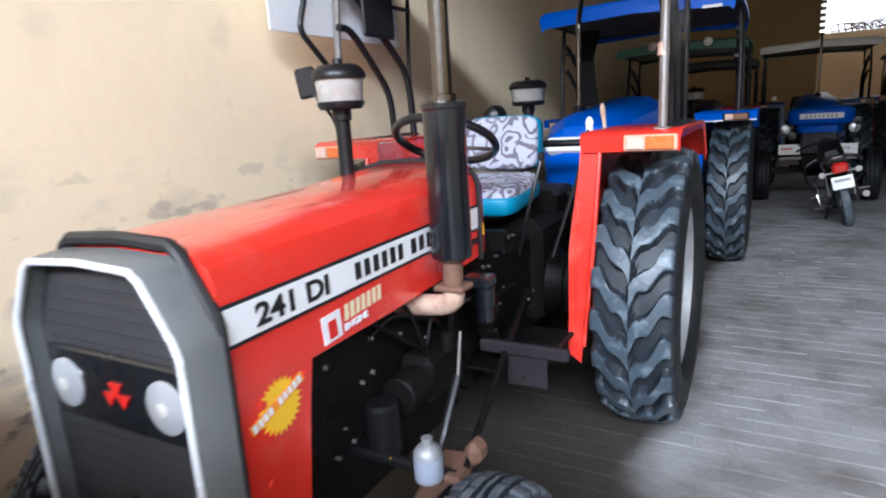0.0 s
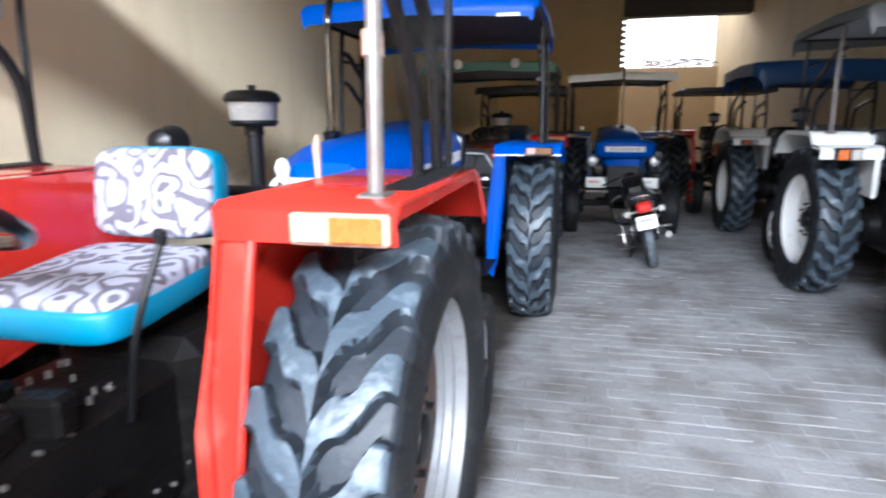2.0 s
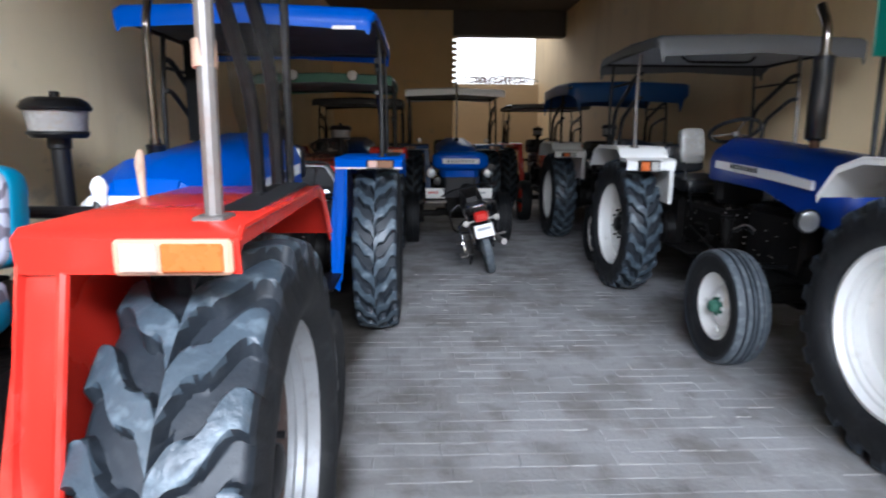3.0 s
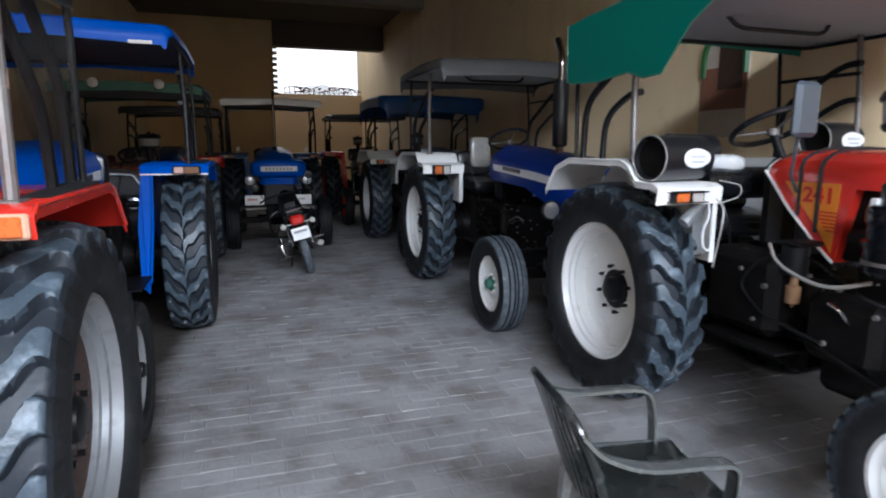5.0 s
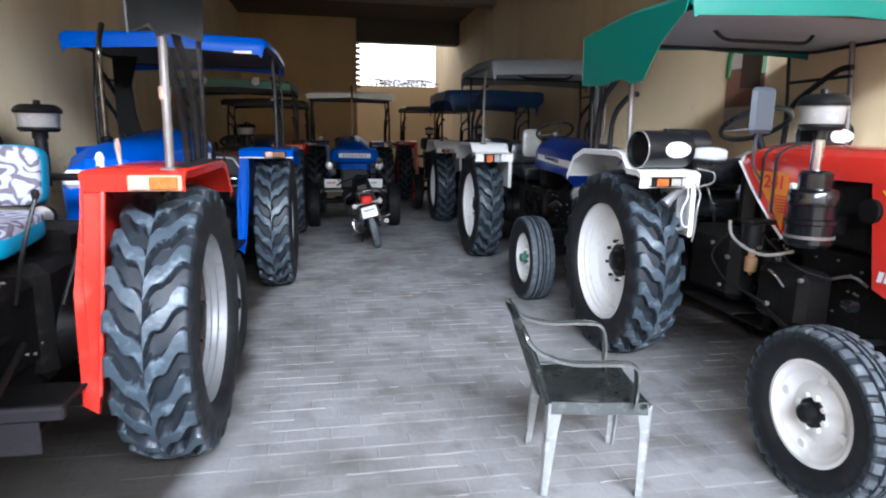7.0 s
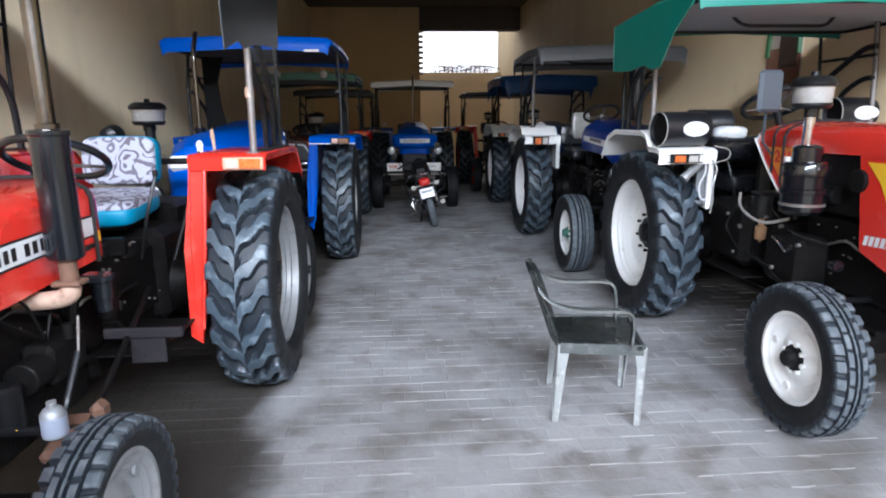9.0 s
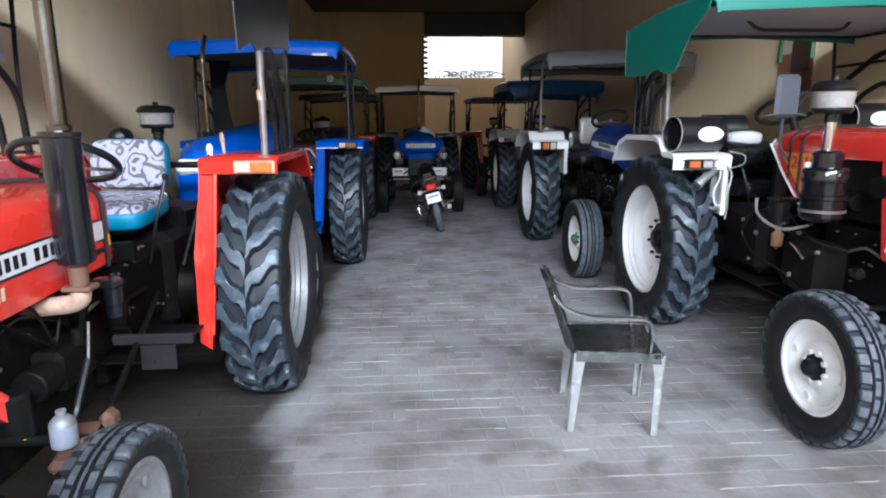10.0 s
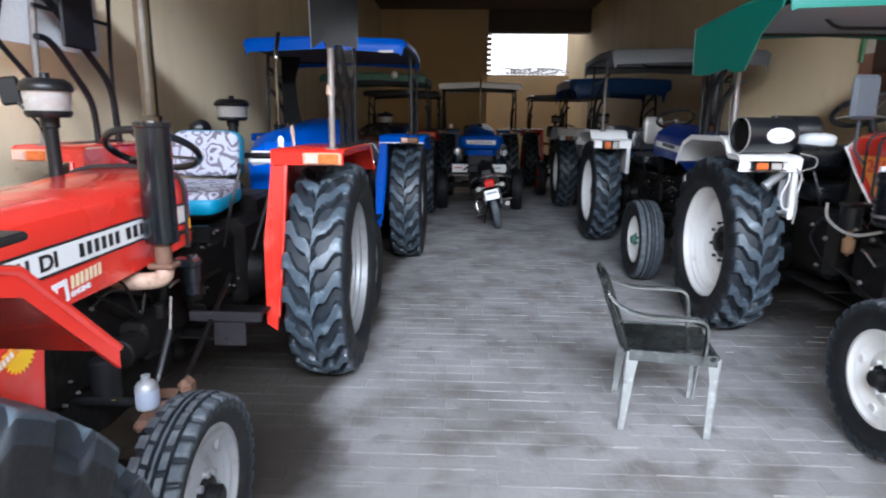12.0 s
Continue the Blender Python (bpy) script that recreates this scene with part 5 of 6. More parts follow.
part("work_lamp", Mesh().lathe([(-0.06, 0.02), (-0.04, 0.05), (0.02, 0.066), (0.05, 0.066), (0.052, 0.058)], 20, (-0.26, 0.4, 1.47), "y").tube([(-0.26, 0.4, 1.42), (-0.26, 0.4, 1.2)], 0.012, 8), BLACK, t1)
part("fuel_cup", Mesh().cyl((0.38, -1.2, 0.9), 0.035, 0.07).cyl((0.38, -1.2, 0.84), 0.028, 0.05).box((0.36, -1.2, 0.95), (0.1, 0.08, 0.04), 0.01), MUFF, t1)
BOARD = surface("faded_black_plate", (0.017, 0.015, 0.0175), 0.6, vary=0.3, grain=40, blotch=6, bump=0.15, dirt=(0.035, 0.03, 0.028), dirt_amount=0.3, spec=0.2)
for s in (-1, 1):
    apron = part("footboard_apron", Mesh().box((s * 0.455, -1.06, 0.668), (0.33, 0.03, 0.045), 0.006), BOARD, t1)
    part("apron_plate", Mesh().box((s * 0.465, -1.055, 0.588), (0.15, 0.012, 0.12), 0.005).cyl((s * 0.45, -1.064, 0.565), 0.006, 0.01, "y", 8), BOARD, apron)
part("rear_bar", Mesh().tube([(-0.45, 0.44, 1.3), (0.45, 0.44, 1.3)], 0.02, 10), BLACK, t1)
ban = part("banner", Mesh().box((-0.85, -0.2, 2.16), (0.01, 1.1, 0.48), 0.003), POLY, t1, "white printed sheet tied to the frame")
part("banner_patch", Mesh().box((-0.74, -0.02, 2.1), (0.02, 0.3, 0.34), 0.01), INK, ban)
part("mirror", Mesh().box((-0.45, -1.0, 1.65), (0.085, 0.02, 0.12), 0.01, rot=(0, -8, 20)).tube(bend([(-0.42, -1.0, 1.6), (-0.34, -0.98, 1.5), (-0.34, -0.95, 1.3)], 0.05), 0.006, 6), BLACK, t1)
part("front_strut", Mesh().tube(bend([(-0.78, -0.34, 1.68), (-0.77, -0.64, 1.92), (-0.77, -0.47, 2.36)], 0.05), 0.014, 8), BLACK, t1)
cur = Mesh()
pl = [(-0.9, 2.34), (-0.855, 1.85), (-0.62, 1.915), (-0.5, 1.893), (-0.3, 1.935), (0.3, 1.985), (0.38, 2.36)]
cur.prism(pl, 0.832, 0.835)
part("film_curtain", cur, CURTAIN, t1, "smoky clear plastic side curtain")
part("lower_film", Mesh().prism([(-0.3, 1.94), (0.36, 1.98), (0.37, 1.42), (-0.02, 1.4), (-0.2, 1.6)], 0.806, 0.809), FILM2, t1, "thin smoky plastic film between the posts")
part("curtain_hem", Mesh().tube([(0.834, y, z) for y, z in pl[:6]], 0.0035, 6), DARKSHEET, t1)
part("rust_band", Mesh().tube([(0.796, -0.325, 1.67), (0.795, -0.32, 1.72)], 0.023, 12), RUSTPIPE, t1)

can = part("oil_can", Mesh().lathe([(0.56, 0.034), (0.563, 0.038), (0.64, 0.038), (0.655, 0.028), (0.663, 0.015), (0.68, 0.015)], 18, (0.44, -1.72, 0), "z"), SILVER, t1, "small can with a pale blue label")
part("can_label", Mesh().lathe([(0.57, 0.0382), (0.57, 0.039), (0.63, 0.039), (0.63, 0.0382)], 18, (0.44, -1.72, 0), "z", closed=True), surface("pale_blue_label", (0.3, 0.33, 0.4), 0.5), can)
part("cast_bracket", Mesh().box((0.46, -1.68, 0.53), (0.11, 0.24, 0.05), 0.018, rot=(6, 0, 8)).box((0.5, -1.56, 0.565), (0.05, 0.08, 0.07), 0.02), RUST, t1, "rusty cast bracket")
part("yellow_cap", Mesh().cyl((0.3, -1.68, 0.56), 0.013, 0.02), YELLOW, t1)

# red-bonneted tractor on the other side
b6 = part_of(tr1, "bonnet")
side_plate(tr1, "orange_decal", Mesh().prism([(0, 0.272), (0.3, 0.275), (0.285, -0.05), (0.21, 0.05)], -0.001, 0.001, "z"), -0.268, -0.79, 1.09, -1, 0, AMBER, "orange triangular decal", b6)
side_pieces(tr1, "letter", lettering("241", 0.15, 0.075, REDINK), -0.2705, -0.9, 1.27, -1, 0, REDINK, b6)
hat = Mesh()
for k in range(6):
    hat.box((0.225 + 0.004 * k, 0.1 - 0.017 * k, 0), (0.13 - 0.014 * k, 0.007, 0.002))
side_plate(tr1, "decal_bars", hat, -0.2705, -0.82, 1.13, -1, 0, REDINK, "", b6)
part("cowl_edge", Mesh().tube([(px, -0.665, pz) for px, _, pz in hood_section(0.254, 1.41, 1.445, 1.485, 0)], 0.009, 6), DECAL, b6)
part("cowl_edge", Mesh().tube(bend([(-0.268, -0.665, 1.41), (-0.269, -0.72, 1.35), (-0.269, -0.81, 1.245), (-0.269, -0.98, 1.085), (-0.269, -1.09, 1.0)], 0.05), 0.008, 6), DECAL, b6, "pale edging on the bonnet's rear edge")
side_plate(tr1, "yellow_decal", Mesh().prism([(0, 0.2), (0.2, 0.2), (0.16, 0.0), (0.1, 0.1)], -0.001, 0.001, "z"), -0.26, -1.66, 1.12, -1, 0, YELLOW, "yellow triangular decal", b6)
side_pieces(tr1, "white_bar", letter_bars(Mesh(), 0, 0, 6, 0.22, 0.05, 0.25, lean=0.012), -0.261, -1.7, 0.9, -1, 3, DECAL, b6)
part("engine_cover", Mesh().box((-0.19, -1.4, 1.18), (0.05, 0.7, 0.34), 0.015).cyl((-0.23, -1.3, 1.12), 0.05, 0.3, "y", 16).cyl((-0.23, -1.62, 1.22), 0.06, 0.1, "x", 20), CAST, tr1)
part("air_hose", Mesh().tube(bend([(-0.5, -1.44, 1.28), (-0.4, -1.36, 1.3), (-0.24, -1.34, 1.26)], 0.06), 0.03, 12), SEAL, tr1)
part("strap", Mesh().tube([(px, -0.88, pz) for px, _, pz in hood_section(0.271, 1.2, 1.487, 1.526, 0)], 0.009, 6), SEAL, b6, "black rubber strap")
for k, (yy, zz, rr) in enumerate(((-0.75, 0.92, 0.012), (-0.9, 0.86, 0.014), (-1.1, 0.95, 0.01), (-1.25, 0.92, 0.013), (-1.42, 0.84, 0.012), (-1.2, 0.66, 0.014), (-0.85, 0.68, 0.011))):
    part("union_nut", Mesh().cyl((-0.455 if yy > -1.0 else -0.41, yy, zz), rr, 0.02, "x", 8), STEEL, tr1)
part("fuel_line", Mesh().tube(bend([(-0.4, -0.98, 1.04), (-0.47, -0.86, 0.98), (-0.47, -0.75, 0.84), (-0.46, -0.9, 0.72), (-0.42, -1.2, 0.66)], 0.06), 0.007, 8), BLACK, tr1)
part("fuel_line", Mesh().tube(bend([(-0.36, -1.05, 1.02), (-0.43, -1.2, 1.0), (-0.43, -1.4, 0.9), (-0.3, -1.5, 0.86)], 0.06), 0.006, 8), BLACK, tr1)
part("pump_handle", Mesh().tube(bend([(-0.4, -1.3, 0.78), (-0.45, -1.3, 0.84), (-0.45, -1.24, 0.86)], 0.03), 0.009, 8), CHROME, tr1)
part("clip_nut", Mesh().box((-0.56, -1.47, 1.32), (0.03, 0.03, 0.04), 0.004), DECAL, tr1)
oc = part("oil_bath_cleaner", Mesh().lathe([(1.04, 0.085), (1.06, 0.106), (1.15, 0.106), (1.155, 0.116), (1.175, 0.116), (1.18, 0.102), (1.24, 0.102), (1.245, 0.11), (1.3, 0.11), (1.315, 0.1), (1.32, 0.075), (1.39, 0.072), (1.4, 0.06), (1.405, 0.032)], 28, (-0.49, -1.52, 0), "z"), GLOSSBLACK, tr1)
part("clamp_band", Mesh().lathe([(1.085, 0.107), (1.085, 0.11), (1.1, 0.11), (1.1, 0.107)], 28, (-0.49, -1.52, 0), "z", closed=True), STEEL, oc)
part("bright_stalk", Mesh().cyl((-0.5, -1.52, 1.49), 0.026, 0.2), CHROME, oc)
part("hose", Mesh().tube(bend([(-0.5, -1.45, 1.0), (-0.56, -1.3, 0.94), (-0.56, -1.05, 1.0), (-0.5, -0.95, 1.08)], 0.12), 0.009, 8), MILKY, tr1)
part("fuel_filter_head", Mesh().cyl((-0.37, -0.98, 1.0), 0.06, 0.14).box((-0.34, -0.98, 1.08), (0.16, 0.12, 0.025), 0.008), BLACK, tr1)
part("amber_bowl", Mesh().lathe([(0.765, 0.004), (0.78, 0.014), (0.79, 0.034), (0.87, 0.036), (0.88, 0.02), (0.93, 0.018)], 18, (-0.36, -0.98, 0), "z"), surface("amber_glass", (0.34, 0.2, 0.11), 0.15, vary=0.2, coat=0.5, bump=0.0), tr1, "amber glass sediment bowl")
# added glossy knob, no lamp; it stands in for a small glint
part("lower_lamp", Mesh().lathe([(0.05, 0.02), (0.0, 0.032), (-0.01, 0.028)], 16, (-0.42, -1.75, 0.8), "y"), GLOSSBLACK, tr1)
part("side_mirror", Mesh().box((-0.39, -0.97, 1.7), (0.17, 0.045, 0.25), 0.02, rot=(0, 0, 10)).tube([(-0.39, -0.95, 1.6), (-0.36, -0.9, 1.4), (-0.25, -0.85, 1.3)], 0.008, 8), surface("grey_mirror_back", (0.07, 0.083, 0.1), 0.4, vary=0.15, bump=0.03), tr1)
part("dash_cowl", Mesh().box((0.05, -0.6, 1.22), (0.46, 0.14, 0.5), 0.05), BLACK, tr1)
part("lift_cylinder", Mesh().tube([(-0.71, -0.6, 1.14), (-0.69, -0.6, 1.157)], 0.034, 14).tube([(-0.7, -0.6, 1.15), (-0.58, -0.57, 1.245)], 0.028, 14), SILVER, tr1, "grey steel tube under the mudguard")
part("inner_plate", Mesh().box((-0.53, -0.51, 1.1), (0.085, 0.008, 0.3), 0.003), SILVER, tr1, "grey backing plate")
part("white_cable", Mesh().tube(bend([(-0.56, -0.6, 1.24), (-0.57, -0.63, 1.18), (-0.615, -0.63, 1.1), (-0.6, -0.63, 1.01), (-0.56, -0.63, 0.99), (-0.54, -0.63, 1.03)], 0.04), 0.006, 6), DECAL, tr1)
part("side_tank", Mesh().box((-0.33, -0.72, 0.8), (0.24, 0.46, 0.42), 0.05), CAST, tr1)
part("battery_box", Mesh().box((-0.3, -1.25, 0.72), (0.2, 0.36, 0.3), 0.04), CAST, tr1)
part("tank_drum", Mesh().cyl((-0.15, -0.42, 1.33), 0.09, 0.62, "x", 24, 0.015), BAKELITE, tr1)
part("rear_box", Mesh().box((-0.15, -0.1, 1.26), (0.5, 0.26, 0.22), 0.04), BLACK, tr1)
FLAP = [(-1.05, 2.18), (-0.845, 2.065), (-0.665, 1.872), (-0.53, 1.865), (-0.4, 1.905), (-0.12, 1.885), (0.12, 1.898), (0.21, 1.91)]
sk = Mesh().prism(FLAP + [(0.23, 2.24), (-0.3, 2.25), (-1.07, 2.24)], -0.955, -0.948)
part("canopy_skirt", sk, GREEN, tr1, "green canvas side flap")
part("skirt_hem", Mesh().tube([(-0.953, y, z) for y, z in FLAP + [(0.225, 2.24)]], 0.005, 6), DULLGREEN, tr1)
part("wiring", Mesh().tube(bend([(-0.55, -0.6, 1.3), (-0.5, -0.65, 1.22), (-0.54, -0.68, 1.1), (-0.5, -0.62, 1.0), (-0.5, -0.6, 0.9)], 0.04), 0.006, 6).tube(bend([(-0.52, -0.62, 1.36), (-0.45, -0.7, 1.34), (-0.45, -0.7, 1.28), (-0.54, -0.64, 1.24)], 0.03), 0.004, 6), MILKY, tr1)


def loudspeaker(x, y, z, r=0.115, length=0.34, yaw=0.0, badged=True, label="black drum loudspeaker with a white oval badge on the mudguard"):
    sp = thing("loudspeaker", Mesh().lathe([(-length / 2, r * 0.93), (-length / 2, r), (-length / 2 + 0.012, r * 1.02), (length / 2 - 0.02, r), (length / 2, r * 0.8), (length / 2 + 0.005, 0.01), (length / 2 - 0.03, 0.01), (-length / 2 + 0.05, r * 0.86)], 30, closed=True), BAKELITE, label, "loudspeaker", "loudspeakers", m=pose(x, y, z, 0, 0, yaw))
    part("cone", Mesh().lathe([(-length / 2 + 0.03, r * 0.88), (-length / 2 + 0.06, r * 0.45), (-length / 2 + 0.045, r * 0.3), (-length / 2 + 0.035, 0.004)], 24), CAST, sp)
    part("mouth_ring", Mesh().tube([(-length / 2, r * math.cos(t), r * math.sin(t)) for t in (2 * math.pi * k / 40 for k in range(40))], 0.0035, 6, closed=True), MILKY, sp)
    if not badged:
        return sp
    ov = Mesh()
    wrap = lambda a, b, d: (0.03 + a, -math.sqrt(max(0, (r * 1.02 + d) ** 2 - b * b)), b)
    ring = [(0.095 * math.cos(t), 0.05 * math.sin(t)) for t in (2 * math.pi * k / 28 for k in range(28))]
    ov.put([wrap(0, 0, 0.004)] + [wrap(a * 0.5, b * 0.5, 0.004) for a, b in ring] + [wrap(a, b, 0.003) for a, b in ring], [(0, 1 + k, 1 + (k + 1) % 28) for k in range(28)] + [(1 + k, 29 + k, 29 + (k + 1) % 28, 1 + (k + 1) % 28) for k in range(28)])
    badge = part("badge", ov, DECAL, sp, "white oval badge with grey bars")
    ink = surface("pale_grey_ink", (0.42, 0.44, 0.46), 0.5)
    for k in range(7):
        a = -0.05 + 0.0155 * k
        part("badge_bar", Mesh().put([wrap(a, 0.0, 0.0055), wrap(a + 0.009, 0.0, 0.0055), wrap(a + 0.009, 0.018, 0.0055), wrap(a, 0.018, 0.0055)], [(0, 1, 2, 3)]), ink, badge)
    part("badge_line", Mesh().put([wrap(-0.04, -0.022, 0.0055), wrap(0.05, -0.022, 0.0055), wrap(0.05, -0.014, 0.0055), wrap(-0.04, -0.014, 0.0055)], [(0, 1, 2, 3)]), ink, badge)
    return sp


loudspeaker(1.14, 1.52, 1.472, length=0.36, yaw=8)
loudspeaker(2.57, 1.8, 1.572, 0.112, 0.3, yaw=0, label="black drum loudspeaker with a white oval badge beside the plaster wall")
loudspeaker(1.5, 1.84, 1.49, 0.115, 0.3, yaw=-4, badged=False, label="plain black drum loudspeaker on the black rear box")
bag = Mesh().pillow((0.09, 0, 0), (0.23, 0.14, 0.1), 0.75, nu=40, nv=20)
folds = random.Random(4)
waves = [(folds.uniform(20, 70), folds.uniform(20, 70), folds.uniform(20, 70), folds.uniform(0, 6)) for _ in range(7)]
bag.v = [tuple(Vector(p) * (1 + 0.035 * sum(math.sin(a * p[0] + b * p[1] + c * p[2] + d) for a, b, c, d in waves) / 2)) for p in bag.v]
thing("plastic_bag", bag, POLY, "crumpled white polythene bundle on the black box", "bag", m=pose(1.44, 1.62, 1.44, 0, 0, -15))

# a hanging dark cloth and a pale scuff on the blue canopy
part("canopy_scuff", Mesh().box((0.6, -1.004, 2.185), (0.14, 0.004, 0.022), 0.001), CLEARLENS, t2, "pale scuffed strip")
part("hanging_cloth", Mesh().loft([[(-0.62 + a, -0.32 + b, zz) for a, b in ((0, 0), (w, 0.03), (w, 0.06), (0, 0.03))] for zz, w in ((2.2, 0.2), (1.95, 0.13), (1.7, 0.15), (1.5, 0.19))]), BLACKCLOTH, t2, "dark cloth hanging inside the canopy frame")
# lamps and boards
part("white_backrest", Mesh().pillow((-0.02, 0.1, 1.45), (0.25, 0.12, 0.36), rot=(-8, 0, 0)), MILKY, tr2, "white seat backrest")
cowl = part("nose_cowl", Mesh().pillow((0, -2.3, 1.2), (0.78, 0.34, 0.26), 0.5), BLUE, tc)
part("nose_band", Mesh().box((0, -2.475, 1.2), (0.5, 0.012, 0.07), 0.004), DECAL, cowl, "white band with grey bars")
band_bar = Mesh().box((0, 0, 0), (0.026, 0.004, 0.036)).data("band_bar", surface("grey_ink", (0.3, 0.32, 0.34), 0.5))
for k in range(8):
    part("band_bar", band_bar, None, cowl, loc=(-0.17 + 0.048 * k, -2.483, 1.2))
for x in (-0.32, 0.34):
    lp = part("roof_lamp", Mesh().lathe([(0.05, 0.02), (0.02, 0.05), (-0.02, 0.06), (-0.03, 0.055)], 18, (x, -1.13, 2.2), "y"), BLACK, t3)
    part("lens", Mesh().lathe([(-0.03, 0.054), (-0.036, 0.03), (-0.038, 0.002)], 18, (x, -1.13, 2.2), "y"), CLEARLENS, lp)
for s in (-1, 1):
    pb = part("board", Mesh().box((s * 0.33 - 0.02, -2.42, 0.76), (0.26, 0.012, 0.14), 0.004), WHITE, tc, "white board with red and grey marks")
    mk = Mesh()
    for k in range(4):
        mk.box((s * 0.33 - 0.1 + 0.035 * k, -2.428, 0.77), (0.022, 0.004, 0.03))
    part("board_marks", mk, REDINK if s < 0 else surface("grey_ink", (0.3, 0.32, 0.34), 0.5), pb)
    part("bumper_bar", Mesh().box((s * 0.33, -2.41, 0.64), (0.28, 0.03, 0.04), 0.008), STEEL, tc)
    wl = part("roof_lamp", Mesh().lathe([(0.04, 0.015), (0.0, 0.04), (-0.012, 0.036)], 16, (s * 0.56, -0.5, 1.46), "y"), CLEARLENS, tc)

# ---- plastic armchair ----
def armchair(x, y, yaw):
    """Moulded garden chair: dished seat, bowed slatted back, ribbon arms flowing out of the back, angle-section legs."""
    ch = new("armchair")
    ch.matrix_world = pose(x, y, 0, 0, 0, yaw)
    tagged(ch, "dark green moulded plastic armchair, scuffed, on the brick floor", "chair")
    rings = []
    for u, hw, dip, lo in ((-0.21, 0.19, 0.0, 0.02), (-0.16, 0.2, 0.008, 0.022), (0.0, 0.215, 0.014, 0.024), (0.15, 0.225, 0.008, 0.024), (0.21, 0.23, -0.002, 0.024), (0.232, 0.225, 0.012, 0.02), (0.242, 0.22, 0.035, 0.012)):
        top = [(u, -hw + 2 * hw * k / 8, 0.432 - dip * (1 - (k / 4 - 1) ** 4) - (0.012 if u > 0.24 else 0)) for k in range(9)]
        rings.append(top + [(u, v, z - lo) for _, v, z in reversed(top)])
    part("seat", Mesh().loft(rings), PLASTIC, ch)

    def ribbon(path, wide, thick, lean=0.0):
        rr = []
        for i, p in enumerate(path):
            q0, q1 = path[max(i - 1, 0)], path[min(i + 1, len(path) - 1)]
            t = (q1 - q0).normalized()
            side = Vector((0, 1, lean)) if abs(t.y) < 0.7 else Vector((1, 0, lean))
            side = (side - t * side.dot(t)).normalized()
            up = t.cross(side)
            w = wide(i / (len(path) - 1)) / 2
            rr.append([p - side * w - up * thick, p - side * w * 0.9 + up * thick * 0.4, p + up * thick, p + side * w * 0.9 + up * thick * 0.4, p + side * w - up * thick, p])
        return Mesh().loft(rr)

    bk = bend([(-0.2, -0.205, 0.42), (-0.265, -0.24, 0.62), (-0.318, -0.21, 0.745), (-0.35, -0.1, 0.79), (-0.357, 0.1, 0.79), (-0.318, 0.21, 0.745), (-0.265, 0.24, 0.62), (-0.2, 0.205, 0.42)], 0.1)
    back = part("backrest_frame", Mesh().tube(bk, 0.015, 10), PLASTIC, ch)
    for k in range(9):
        v = -0.168 + 0.042 * k
        bow = 0.03 * (1 - (v / 0.2) ** 2)
        sec = lambda cx, cz, sv: [(cx - 0.004, v * sv - 0.014, cz), (cx + 0.004, v * sv - 0.014, cz), (cx + 0.004, v * sv + 0.014, cz), (cx - 0.004, v * sv + 0.014, cz)]
        part("slat", Mesh().loft([sec(-0.2 - bow, 0.41, 1.0), sec(-0.25 - bow, 0.56, 1.08), sec(-0.29 - bow, 0.67, 1.06), sec(-0.335 - bow * 0.5, 0.77, 0.95)]), PLASTIC, back)
    for s in (-1, 1):
        arm = bend([(-0.305, s * 0.232, 0.715), (-0.255, s * 0.25, 0.66), (-0.13, s * 0.268, 0.628), (0.07, s * 0.272, 0.634), (0.148, s * 0.266, 0.625), (0.165, s * 0.25, 0.54), (0.16, s * 0.232, 0.42)], 0.06)
        part("armrest", ribbon(arm, lambda t: 0.026 + 0.03 * min(1, t * 4), 0.008), ARMWORN_SHEEN, ch)
        for ax, sx, foot in ((-0.185, -1, -0.215), (0.225, 1, 0.218)):
            lg = Mesh()
            y1, y0 = s * 0.225, s * 0.236
            # side web, flared into the seat edge, and end web at a right angle to it
            web = [(ax + sx * 0.018, 0.425), (ax - sx * 0.075, 0.425), (ax - sx * 0.042, 0.385), (ax - sx * 0.028, 0.3), (foot - sx * 0.024, 0.0), (foot + sx * 0.006, 0.0)]
            yy = lambda z, d: (y0 + (y1 - y0) * z / 0.425) - s * d
            n = len(web)
            lg.put([(p, yy(z, d), z) for d in (0.0, 0.006) for p, z in web], [tuple(range(n)), tuple(range(2 * n - 1, n - 1, -1))] + [(j, (j + 1) % n, n + (j + 1) % n, n + j) for j in range(n)])
            lg.loft([[(ax + sx * 0.018, yy(0.425, 0), 0.425), (ax + sx * 0.018, yy(0.425, 0.06), 0.425), (ax + sx * 0.011, yy(0.425, 0.06), 0.425), (ax + sx * 0.011, yy(0.425, 0), 0.425)],
                     [(foot + sx * 0.007, yy(0, 0), 0.0), (foot + sx * 0.007, yy(0, 0.028), 0.0), (foot, yy(0, 0.028), 0.0), (foot, yy(0, 0), 0.0)]])
            part("leg", lg, CHAIRWORN_SHEEN, ch, "pale leg, scuffed, with reflected sheen in its colour")
        part("side_apron", Mesh().slab([(s * 0.228, 0.38), (s * 0.228, 0.435)], -0.19, 0.225, 0.008), ARMWORN_SHEEN, ch)
    part("front_apron", Mesh().box((0.234, 0, 0.395), (0.012, 0.43, 0.05), 0.004), ARMWORN_SHEEN, ch)
    return ch


armchair(0.215, 0.44, -10.0)


